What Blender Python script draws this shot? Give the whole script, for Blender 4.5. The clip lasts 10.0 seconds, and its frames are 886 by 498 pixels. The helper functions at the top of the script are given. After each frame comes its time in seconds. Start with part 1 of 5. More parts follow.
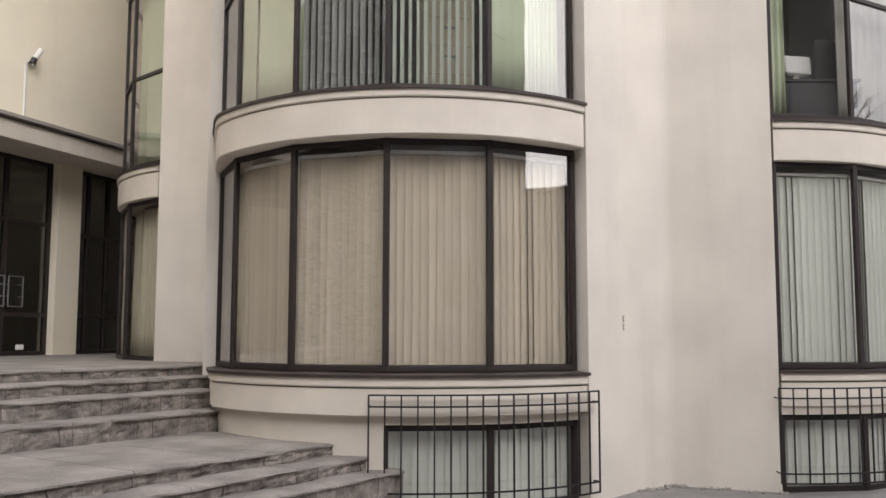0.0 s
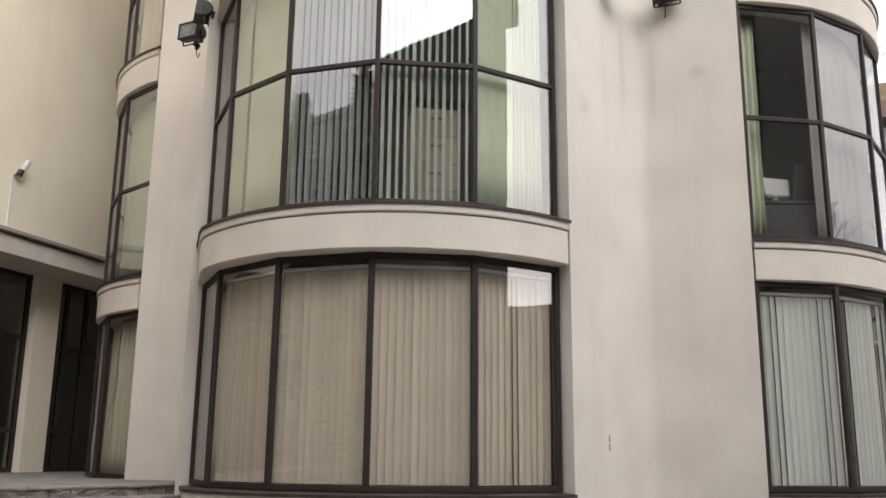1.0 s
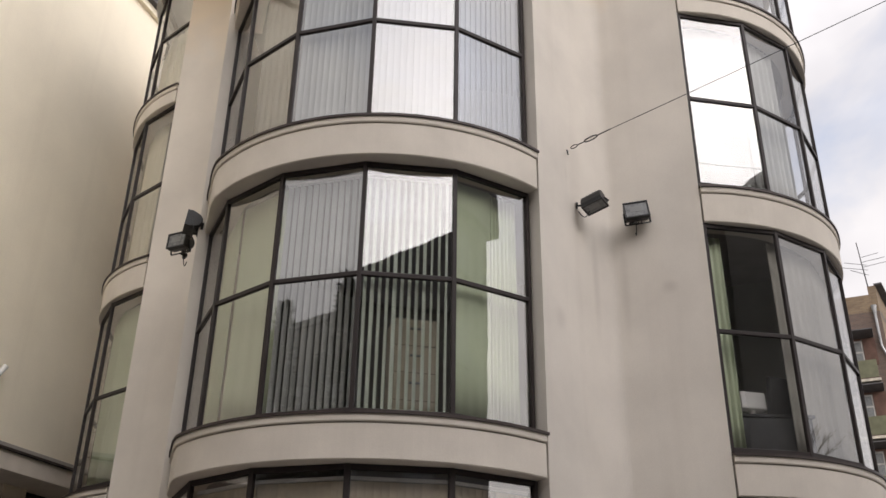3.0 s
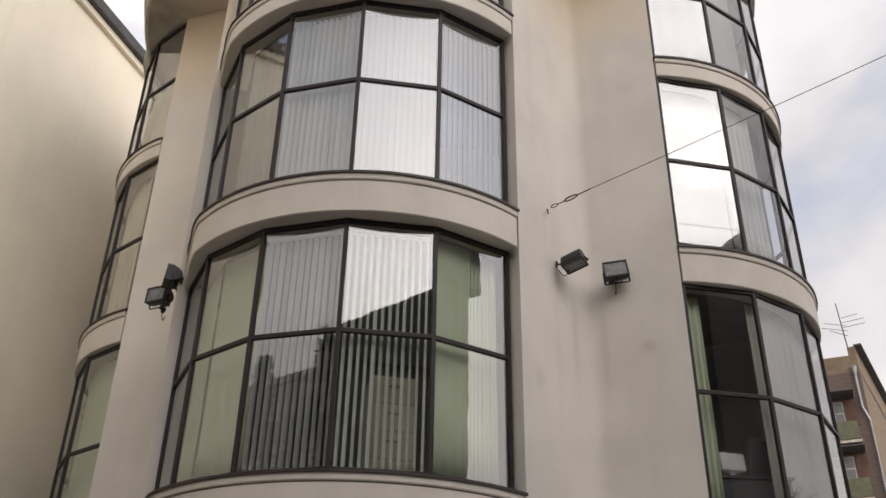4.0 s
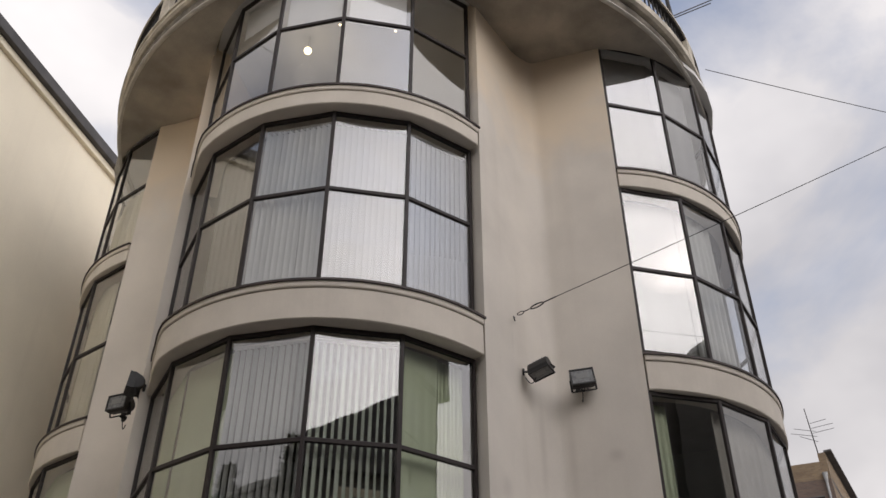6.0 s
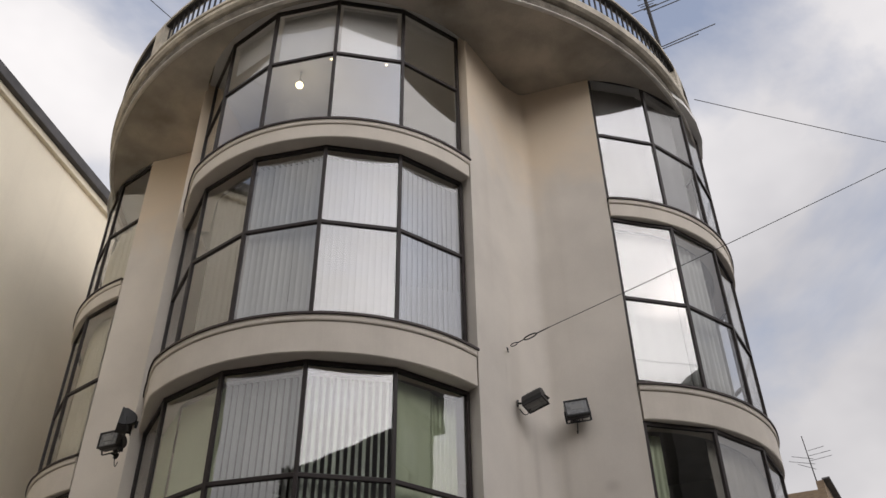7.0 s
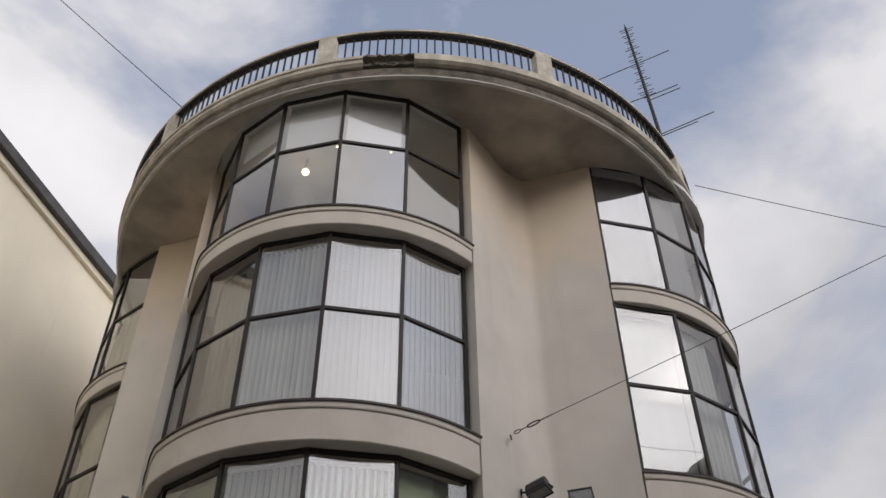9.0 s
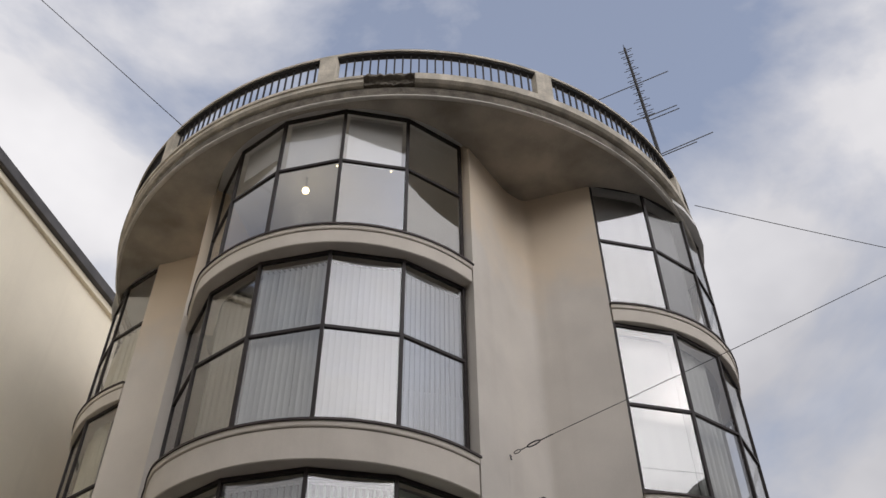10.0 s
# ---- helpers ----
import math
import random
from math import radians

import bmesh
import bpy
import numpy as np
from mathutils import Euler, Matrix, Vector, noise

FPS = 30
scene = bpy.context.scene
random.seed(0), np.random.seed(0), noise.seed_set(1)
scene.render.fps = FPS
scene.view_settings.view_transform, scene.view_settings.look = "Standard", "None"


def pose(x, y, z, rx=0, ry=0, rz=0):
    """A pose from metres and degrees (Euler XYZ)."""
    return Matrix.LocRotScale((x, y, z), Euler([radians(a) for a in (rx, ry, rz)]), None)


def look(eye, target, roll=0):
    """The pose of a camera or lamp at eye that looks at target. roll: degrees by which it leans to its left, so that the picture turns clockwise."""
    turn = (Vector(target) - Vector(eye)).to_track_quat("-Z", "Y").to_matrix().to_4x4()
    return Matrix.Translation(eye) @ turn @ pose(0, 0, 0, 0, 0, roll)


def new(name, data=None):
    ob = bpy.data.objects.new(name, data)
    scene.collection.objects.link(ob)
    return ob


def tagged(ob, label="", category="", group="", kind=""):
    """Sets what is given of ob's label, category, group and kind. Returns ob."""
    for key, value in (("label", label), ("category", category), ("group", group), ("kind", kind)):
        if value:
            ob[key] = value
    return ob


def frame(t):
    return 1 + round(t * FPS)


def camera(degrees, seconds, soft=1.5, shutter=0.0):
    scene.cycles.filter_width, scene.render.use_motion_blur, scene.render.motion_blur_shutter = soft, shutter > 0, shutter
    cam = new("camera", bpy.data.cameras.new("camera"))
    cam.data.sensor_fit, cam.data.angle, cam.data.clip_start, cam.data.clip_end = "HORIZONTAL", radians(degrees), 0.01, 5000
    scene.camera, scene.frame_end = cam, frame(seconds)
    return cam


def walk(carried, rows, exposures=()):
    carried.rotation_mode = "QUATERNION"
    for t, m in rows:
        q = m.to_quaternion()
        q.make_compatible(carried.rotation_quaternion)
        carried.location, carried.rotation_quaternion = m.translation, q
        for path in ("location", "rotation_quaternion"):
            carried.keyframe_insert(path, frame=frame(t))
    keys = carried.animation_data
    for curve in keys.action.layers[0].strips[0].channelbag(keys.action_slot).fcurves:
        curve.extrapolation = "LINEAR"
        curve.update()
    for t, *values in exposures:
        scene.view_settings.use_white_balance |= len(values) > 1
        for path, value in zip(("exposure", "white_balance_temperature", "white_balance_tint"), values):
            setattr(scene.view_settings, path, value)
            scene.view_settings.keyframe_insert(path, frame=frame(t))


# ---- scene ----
cam = camera(52.0, 10.0, soft=1.5)
EYE = 1.65
ROWS = [
    (0.0, 0.000, 0.000, 0.000, 0.05, 5.46, 0.09),
    (0.5, -0.029, 0.044, -0.028, -0.52, 9.27, 0.44),
    (1.0, -0.036, 0.065, -0.024, -1.13, 12.92, 0.60),
    (1.5, -0.031, 0.045, -0.014, -1.51, 16.12, 0.01),
    (2.0, -0.033, 0.021, 0.001, -1.30, 19.57, 0.65),
    (2.5, -0.022, -0.030, -0.001, -1.67, 22.72, 1.15),
    (3.0, -0.004, -0.045, -0.024, -2.14, 25.92, 0.94),
    (4.5, 0.037, -0.089, -0.024, -3.82, 30.93, 1.18),
    (5.0, 0.048, -0.104, -0.015, -4.36, 32.87, 1.02),
    (5.5, 0.055, -0.128, -0.011, -4.95, 34.63, 0.66),
    (7.0, 0.083, -0.169, -0.003, -5.90, 37.93, -0.88),
    (7.5, 0.105, -0.178, 0.030, -5.05, 38.88, -0.26),
    (8.0, 0.105, -0.198, 0.031, -5.29, 40.34, -0.48),
    (8.5, 0.102, -0.239, 0.017, -5.41, 41.59, -0.47),
    (9.0, 0.111, -0.268, 0.005, -5.51, 43.02, -0.57),
    (9.5, 0.099, -0.249, -0.004, -5.66, 43.52, -0.41),
    (10.0, 0.096, -0.251, -0.001, -5.63, 44.28, -0.49),
]
EXPOSURES = [(0.0, 1.66, 6600, 12), (1.0, 1.46, 6620, 12), (1.5, 1.29, 6650, 12), (2.5, 0.97, 6720, 13), (4.5, 0.55, 6740, 13), (5.5, 0.41, 6700, 13), (7.5, 0.27, 6600, 12), (10.0, 0.20, 6480, 12)]
walk(cam, [(t, pose(x, y, EYE + z, 90 + pitch, 0, yaw) @ pose(0, 0, 0, 0, 0, roll))
           for t, x, y, z, yaw, pitch, roll in ROWS], EXPOSURES)

# ---- world and sun ----
SUN_EL, SUN_AZ = 27.0, 148.0   # height, and compass-like turn from +y towards +x
_az, _el = radians(SUN_AZ), radians(SUN_EL)
SUN_DIR = Vector((math.sin(_az) * math.cos(_el), math.cos(_az) * math.cos(_el), math.sin(_el)))


SKY_SHIFT = (0.35, 0.1, 0.2)
GAP = Vector((0.17, 0.47, 0.866)).normalized()   # where the clouds open
GAP_FAINT = Vector((-0.24, 0.52, 0.82)).normalized()


def sky_world():
    w = bpy.data.worlds.new("sky")
    w.use_nodes = True
    nt = w.node_tree
    nt.nodes.clear()
    N = nt.nodes.new
    out, bg, mix = N("ShaderNodeOutputWorld"), N("ShaderNodeBackground"), N("ShaderNodeMix")
    sky = N("ShaderNodeTexSky")
    sky.sky_type, sky.sun_disc = "NISHITA", False
    sky.sun_elevation, sky.sun_rotation = radians(SUN_EL), radians(SUN_AZ)
    mix.data_type = "RGBA"
    tc, mp, n1, ramp = N("ShaderNodeTexCoord"), N("ShaderNodeMapping"), N("ShaderNodeTexNoise"), N("ShaderNodeValToRGB")
    mp.inputs["Scale"].default_value = (1.0, 1.0, 1.5)
    mp.inputs["Location"].default_value = SKY_SHIFT
    n1.inputs["Scale"].default_value, n1.inputs["Detail"].default_value = 2.3, 7.0
    n1.inputs["Roughness"].default_value = 0.56
    n1.inputs["Distortion"].default_value = 0.25
    ramp.color_ramp.elements[0].position, ramp.color_ramp.elements[1].position = 0.44, 0.63
    n2, cr = N("ShaderNodeTexNoise"), N("ShaderNodeValToRGB")
    n2.inputs["Scale"].default_value, n2.inputs["Detail"].default_value = 2.2, 5.0
    cr.color_ramp.elements[0].position, cr.color_ramp.elements[1].position = 0.3, 0.7
    cr.color_ramp.elements[0].color, cr.color_ramp.elements[1].color = (4.3, 4.35, 4.65, 1), (8.7, 8.6, 8.6, 1)
    # cloud cover thickens towards the horizon
    sep, ma, add = N("ShaderNodeSeparateXYZ"), N("ShaderNodeMath"), N("ShaderNodeMath")
    ma.operation, add.operation = "MULTIPLY_ADD", "ADD"
    ma.inputs[1].default_value, ma.inputs[2].default_value = -0.42, 0.36
    nt.links.new(tc.outputs["Generated"], sep.inputs[0])
    nt.links.new(sep.outputs["Z"], ma.inputs[0])
    dot, gap, less = N("ShaderNodeVectorMath"), N("ShaderNodeMapRange"), N("ShaderNodeMath")
    dot.operation, less.operation = "DOT_PRODUCT", "SUBTRACT"
    dot.inputs[1].default_value = GAP
    gap.interpolation_type = "SMOOTHSTEP"
    for i, v in ((1, 0.965), (2, 1.0), (3, -0.035), (4, 0.05)):
        gap.inputs[i].default_value = v
    # a second, fainter opening
    dot2, gap2, sum2 = N("ShaderNodeVectorMath"), N("ShaderNodeMapRange"), N("ShaderNodeMath")
    dot2.operation, sum2.operation, gap2.interpolation_type = "DOT_PRODUCT", "ADD", "SMOOTHSTEP"
    dot2.inputs[1].default_value = GAP_FAINT
    for i, v in ((1, 0.965), (2, 1.0), (3, 0.0), (4, 0.03)):
        gap2.inputs[i].default_value = v
    nrm = N("ShaderNodeVectorMath")
    nrm.operation = "NORMALIZE"
    nt.links.new(tc.outputs["Generated"], nrm.inputs[0])
    nt.links.new(nrm.outputs[0], dot.inputs[0])
    nt.links.new(dot.outputs["Value"], gap.inputs[0])
    nt.links.new(n1.outputs["Fac"], less.inputs[0])
    nt.links.new(nrm.outputs[0], dot2.inputs[0])
    nt.links.new(dot2.outputs["Value"], gap2.inputs[0])
    nt.links.new(gap.outputs[0], sum2.inputs[0])
    nt.links.new(gap2.outputs[0], sum2.inputs[1])
    nt.links.new(sum2.outputs[0], less.inputs[1])
    nt.links.new(less.outputs[0], add.inputs[0])
    nt.links.new(ma.outputs[0], add.inputs[1])
    lift = N("ShaderNodeVectorMath")
    lift.operation = "MULTIPLY_ADD"
    lift.inputs[1].default_value, lift.inputs[2].default_value = (1.15, 1.15, 1.15), (1.6, 1.6, 1.75)
    nt.links.new(sky.outputs["Color"], lift.inputs[0])
    L = nt.links.new
    L(tc.outputs["Generated"], mp.inputs["Vector"])
    L(mp.outputs["Vector"], n1.inputs["Vector"])
    L(mp.outputs["Vector"], n2.inputs["Vector"])
    L(add.outputs[0], ramp.inputs["Fac"])
    L(n2.outputs["Fac"], cr.inputs["Fac"])
    L(ramp.outputs["Color"], mix.inputs["Factor"])
    L(lift.outputs[0], mix.inputs[6])
    L(cr.outputs["Color"], mix.inputs[7])
    # thin cloud glows round the veiled sun
    near, veil, scl = N("ShaderNodeVectorMath"), N("ShaderNodeMapRange"), N("ShaderNodeVectorMath")
    near.operation, scl.operation, veil.interpolation_type = "DOT_PRODUCT", "SCALE", "SMOOTHSTEP"
    near.inputs[1].default_value = SUN_DIR
    for i, v in ((1, 0.83), (2, 1.0), (3, 0.90), (4, 3.2)):
        veil.inputs[i].default_value = v
    L(nrm.outputs[0], near.inputs[0])
    L(near.outputs["Value"], veil.inputs[0])
    L(mix.outputs[2], scl.inputs[0])
    # away from the sun the low cloud is greyer
    low, both = N("ShaderNodeMapRange"), N("ShaderNodeMath")
    both.operation, low.interpolation_type = "MULTIPLY", "SMOOTHSTEP"
    for i, v in ((1, 0.30), (2, 0.80), (3, 0.76), (4, 0.90)):
        low.inputs[i].default_value = v
    L(sep.outputs["Z"], low.inputs[0])
    L(low.outputs[0], both.inputs[0])
    L(veil.outputs[0], both.inputs[1])
    L(both.outputs[0], scl.inputs["Scale"])
    L(scl.outputs[0], bg.inputs["Color"])
    bg.inputs["Strength"].default_value = 0.125
    L(bg.outputs["Background"], out.inputs["Surface"])
    scene.world = w


sky_world()
sun = new("sun", bpy.data.lights.new("sun", "SUN"))
sun.data.energy, sun.data.angle, sun.data.color = 0.85, radians(84), (1.0, 0.95, 0.88)
sun.matrix_world = look((0, 0, 40), Vector((0, 0, 40)) - SUN_DIR)

# ---- materials ----


def mat(name, base, rough=0.7, metal=0.0, var=0.12, scale=3.0, grain=60.0, bump=0.15, tint=None, streak=0.0, streak_col=(0.3, 0.27, 0.23), island=0.0, spec=0.4, dry_lift=None, stains_shade=()):
    """A surface with staining, fine grain, relief and, where asked, vertical run marks and painted-in soft blots."""
    m = bpy.data.materials.new(name)
    m.use_nodes = True
    nt = m.node_tree
    b = nt.nodes["Principled BSDF"]
    N, L = nt.nodes.new, nt.links.new
    tc = N("ShaderNodeTexCoord")
    big, fine = N("ShaderNodeTexNoise"), N("ShaderNodeTexNoise")
    big.inputs["Scale"].default_value, big.inputs["Detail"].default_value = scale, 6
    fine.inputs["Scale"].default_value, fine.inputs["Detail"].default_value = grain, 4
    geo = N("ShaderNodeNewGeometry")
    for n in (big, fine):
        L(geo.outputs["Position"], n.inputs["Vector"])
    dark = tuple(c * (1 - var) for c in (tint or base))
    lite = tuple(min(1, c * (1 + var * 0.6)) for c in base)
    ramp = N("ShaderNodeValToRGB")
    ramp.color_ramp.elements[0].position, ramp.color_ramp.elements[1].position = 0.32, 0.68
    ramp.color_ramp.elements[0].color, ramp.color_ramp.elements[1].color = (*dark, 1), (*lite, 1)
    L(big.outputs["Fac"], ramp.inputs["Fac"])
    mul = N("ShaderNodeMix")
    mul.data_type, mul.blend_type = "RGBA", "MULTIPLY"
    mul.inputs[0].default_value = min(1, var * 2)
    fr = N("ShaderNodeValToRGB")
    fr.color_ramp.elements[0].position, fr.color_ramp.elements[1].position = 0.3, 0.6
    fr.color_ramp.elements[0].color = (0.72, 0.72, 0.72, 1)
    L(fine.outputs["Fac"], fr.inputs["Fac"])
    L(ramp.outputs["Color"], mul.inputs[6])
    L(fr.outputs["Color"], mul.inputs[7])
    col = mul.outputs[2]
    if streak:
        mp, sn, sr = N("ShaderNodeMapping"), N("ShaderNodeTexNoise"), N("ShaderNodeValToRGB")
        mp.inputs["Scale"].default_value = (1.7, 1.7, 0.12)
        sn.inputs["Scale"].default_value, sn.inputs["Detail"].default_value = 1.6, 5
        sr.color_ramp.elements[0].position, sr.color_ramp.elements[1].position = 0.55, 0.8
        L(geo.outputs["Position"], mp.inputs["Vector"])
        L(mp.outputs["Vector"], sn.inputs["Vector"])
        L(sn.outputs["Fac"], sr.inputs["Fac"])
        sm, k = N("ShaderNodeMix"), N("ShaderNodeMath")
        k.operation = "MULTIPLY"
        k.inputs[1].default_value = streak
        sm.data_type = "RGBA"
        L(sr.outputs["Color"], k.inputs[0])
        L(k.outputs["Value"], sm.inputs[0])
        L(col, sm.inputs[6])
        sm.inputs[7].default_value = (*streak_col, 1)
        col = sm.outputs[2]
    if dry_lift:
        # paint kept yellow where the roof overhang shelters it from the rain, with a ragged lower edge; its tone is
        # lifted to stand in for bounced light
        sp, a1, mr2, dn, dm = N("ShaderNodeSeparateXYZ"), N("ShaderNodeMath"), N("ShaderNodeMapRange"), N("ShaderNodeTexNoise"), N("ShaderNodeMix")
        dn.inputs["Scale"].default_value, dn.inputs["Detail"].default_value = 0.9, 5
        a1.operation, a1.inputs[1].default_value = "MULTIPLY_ADD", 4.0
        mr2.inputs[1].default_value, mr2.inputs[2].default_value = dry_lift[0], dry_lift[1]
        mr2.inputs[4].default_value = 0.75
        dm.data_type = "RGBA"
        dm.inputs[7].default_value = (*dry_lift[2], 1)
        L(geo.outputs["Position"], sp.inputs[0])
        L(geo.outputs["Position"], dn.inputs["Vector"])
        L(dn.outputs["Fac"], a1.inputs[0])
        L(sp.outputs["Z"], a1.inputs[2])
        L(a1.outputs[0], mr2.inputs[0])
        L(mr2.outputs[0], dm.inputs[0])
        L(col, dm.inputs[6])
        col = dm.outputs[2]
    for (cx, cy, cz), rr, tall, amount in stains_shade:
        # a soft blotch, run mark and likewise a lamp's shadow, put into the wall colour
        sb, sc, ln, mr3, sm2 = N("ShaderNodeVectorMath"), N("ShaderNodeVectorMath"), N("ShaderNodeVectorMath"), N("ShaderNodeMapRange"), N("ShaderNodeMix")
        sb.operation, sc.operation, ln.operation = "SUBTRACT", "MULTIPLY", "LENGTH"
        sb.inputs[1].default_value, sc.inputs[1].default_value = (cx, cy, cz), (1 / rr, 1 / rr, 1 / tall)
        mr3.interpolation_type = "SMOOTHSTEP"
        mr3.inputs[1].default_value, mr3.inputs[2].default_value, mr3.inputs[3].default_value, mr3.inputs[4].default_value = 0.0, 1.0, amount, 0.0
        sm2.data_type = "RGBA"
        sm2.inputs[7].default_value = (0.36, 0.31, 0.27, 1)
        L(geo.outputs["Position"], sb.inputs[0])
        L(sb.outputs[0], sc.inputs[0])
        L(sc.outputs[0], ln.inputs[0])
        L(ln.outputs["Value"], mr3.inputs[0])
        L(mr3.outputs[0], sm2.inputs[0])
        L(col, sm2.inputs[6])
        col = sm2.outputs[2]
    if island:
        oi, hs, mr = N("ShaderNodeObjectInfo"), N("ShaderNodeHueSaturation"), N("ShaderNodeMapRange")
        mr.inputs[3].default_value, mr.inputs[4].default_value = 1 - island, 1 + island
        L(oi.outputs["Random"], mr.inputs[0])
        L(mr.outputs[0], hs.inputs["Value"])
        L(col, hs.inputs["Color"])
        col = hs.outputs["Color"]
    L(col, b.inputs["Base Color"])
    b.inputs["Roughness"].default_value, b.inputs["Metallic"].default_value = rough, metal
    b.inputs["Specular IOR Level"].default_value = spec
    if bump:
        bp = N("ShaderNodeBump")
        bp.inputs["Strength"].default_value, bp.inputs["Distance"].default_value = bump, 0.01
        L(fine.outputs["Fac"], bp.inputs["Height"])
        L(bp.outputs["Normal"], b.inputs["Normal"])
    return m


def glass(name, gain, floor, tint=(1, 1, 1)):
    """Window glass: clear, with a sky-bright reflection that grows at a slant."""
    m = bpy.data.materials.new(name)
    m.use_nodes = True
    nt = m.node_tree
    nt.nodes.clear()
    N, L = nt.nodes.new, nt.links.new
    out, mx, tr, gl, fr = (N("ShaderNode" + k) for k in ("OutputMaterial", "MixShader", "BsdfTransparent", "BsdfGlossy", "LayerWeight"))
    fr.inputs["Blend"].default_value = 0.5
    pw, ma = N("ShaderNodeMath"), N("ShaderNodeMath")
    pw.operation, pw.inputs[1].default_value = "POWER", 4.0
    ma.operation, ma.use_clamp = "MULTIPLY_ADD", True
    ma.inputs[1].default_value, ma.inputs[2].default_value = gain, floor
    tr.inputs["Color"].default_value = (*tint, 1)
    gl.inputs["Roughness"].default_value = 0.004
    # slight waviness of old panes
    geo, no, bp = N("ShaderNodeNewGeometry"), N("ShaderNodeTexNoise"), N("ShaderNodeBump")
    no.inputs["Scale"].default_value = 1.3
    bp.inputs["Strength"].default_value, bp.inputs["Distance"].default_value = 0.06, 0.02
    L(geo.outputs["Position"], no.inputs["Vector"])
    L(no.outputs["Fac"], bp.inputs["Height"])
    L(bp.outputs["Normal"], gl.inputs["Normal"])
    L(fr.outputs["Facing"], pw.inputs[0])
    L(pw.outputs[0], ma.inputs[0])
    L(ma.outputs[0], mx.inputs[0])
    L(tr.outputs[0], mx.inputs[1])
    L(gl.outputs[0], mx.inputs[2])
    L(mx.outputs[0], out.inputs["Surface"])
    return m


def glow(name, col, strength):
    m = bpy.data.materials.new(name)
    m.use_nodes = True
    b = m.node_tree.nodes["Principled BSDF"]
    b.inputs["Emission Color"].default_value = (*col, 1)
    b.inputs["Emission Strength"].default_value = strength
    return m


# third and fourth: soft shadows below the floodlights, painted into the plaster
WALL_MARKS_SHADE = (((3.151, 10.0, 6.107), 0.15, 0.13, 0.30), ((1.702, 9.463, 5.43), 0.16, 0.2, 0.22), ((2.27, 10.12, 6.2), 0.09, 0.95, 0.26),
              ((2.66, 10.21, 6.1), 0.08, 0.9, 0.2), ((1.90, 9.66, 7.45), 0.05, 0.3, 0.3), ((1.75, 9.52, 2.6), 0.2, 1.6, 0.1))
PLASTER = mat("plaster_cream", (0.72, 0.664, 0.585), 0.85, var=0.085, scale=1.1, grain=90, bump=0.12, streak=0.22, streak_col=(0.5, 0.44, 0.37), dry_lift=(12.7, 14.2, (0.84, 0.69, 0.51)), stains_shade=WALL_MARKS_SHADE)
PLASTER_BAND = mat("plaster_band", (0.69, 0.627, 0.54), 0.85, var=0.07, scale=2.2, grain=80, bump=0.12, streak=0.2, streak_col=(0.5, 0.45, 0.38))
PLASTER_WING = mat("plaster_wing", (0.90, 0.82, 0.66), 0.88, var=0.08, scale=0.5, grain=70, bump=0.2, streak=0.12, streak_col=(0.5, 0.42, 0.32))
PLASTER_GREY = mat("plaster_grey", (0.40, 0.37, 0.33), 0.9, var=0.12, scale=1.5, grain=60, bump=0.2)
CONCRETE = mat("concrete_cornice", (0.62, 0.56, 0.46), 0.9, var=0.3, scale=3.5, grain=40, bump=0.5, streak=0.55, streak_col=(0.2, 0.18, 0.15))
# bare broken concrete; on the fascia this dark colour paints in recess shade
CONCRETE_DARK = mat("concrete_broken_shaded", (0.20, 0.175, 0.14), 0.95, var=0.5, scale=5.0, grain=30, bump=0.9, streak=0.6, streak_col=(0.1, 0.085, 0.07))
LIP = mat("lip_paint", (0.66, 0.62, 0.55), 0.9, var=0.18, scale=4.0, grain=40, bump=0.2, streak=0.35, streak_col=(0.28, 0.25, 0.21))
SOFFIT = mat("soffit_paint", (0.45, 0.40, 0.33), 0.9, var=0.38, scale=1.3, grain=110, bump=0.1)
FRAME = mat("window_frame_brown", (0.036, 0.028, 0.026), 0.5, spec=0.25, var=0.15, scale=5, grain=90, bump=0.05)
FLASH = mat("flashing_brown", (0.06, 0.045, 0.04), 0.5, 0.3, var=0.3, scale=4, grain=60, bump=0.1)
GROOVE = mat("joint_dark", (0.24, 0.21, 0.18), 0.9)
GLASS = glass("window_glass", 0.6, 0.12)
GLASS_DARK = glass("door_glass", 0.3, 0.13, (0.58, 0.61, 0.59))
SLAT_BEIGE = mat("slat_beige", (0.62, 0.545, 0.425), 0.8, var=0.05, scale=2, grain=120, bump=0.02, island=0.09)
SLAT_WHITE = mat("slat_white", (0.52, 0.53, 0.50), 0.8, var=0.05, scale=2, grain=120, bump=0.1, island=0.08)
SLAT_PALE = mat("slat_pale", (0.66, 0.68, 0.60), 0.8, var=0.05, scale=2, grain=120, bump=0.1, island=0.06)
SLAT_GREY = mat("slat_grey", (0.25, 0.25, 0.245), 0.8, var=0.05, scale=2, grain=120, bump=0.1, island=0.06)
SLAT_GREEN = mat("slat_palegreen", (0.62, 0.68, 0.58), 0.8, var=0.06, scale=2, grain=120, bump=0.1, island=0.08)
ROLLER = mat("roller_cloth", (0.74, 0.73, 0.70), 0.9, var=0.05, scale=2, grain=150, bump=0.05)
CURTAIN = mat("curtain_green", (0.49, 0.55, 0.38), 0.85, var=0.08, scale=2, grain=150, bump=0.1)
CURTAIN_GREY = mat("curtain_grey", (0.30, 0.285, 0.245), 0.85, var=0.08, scale=2, grain=150, bump=0.1)
CURTAIN_BEIGE = mat("curtain_beige", (0.66, 0.61, 0.46), 0.85, var=0.08, scale=2, grain=150, bump=0.1)
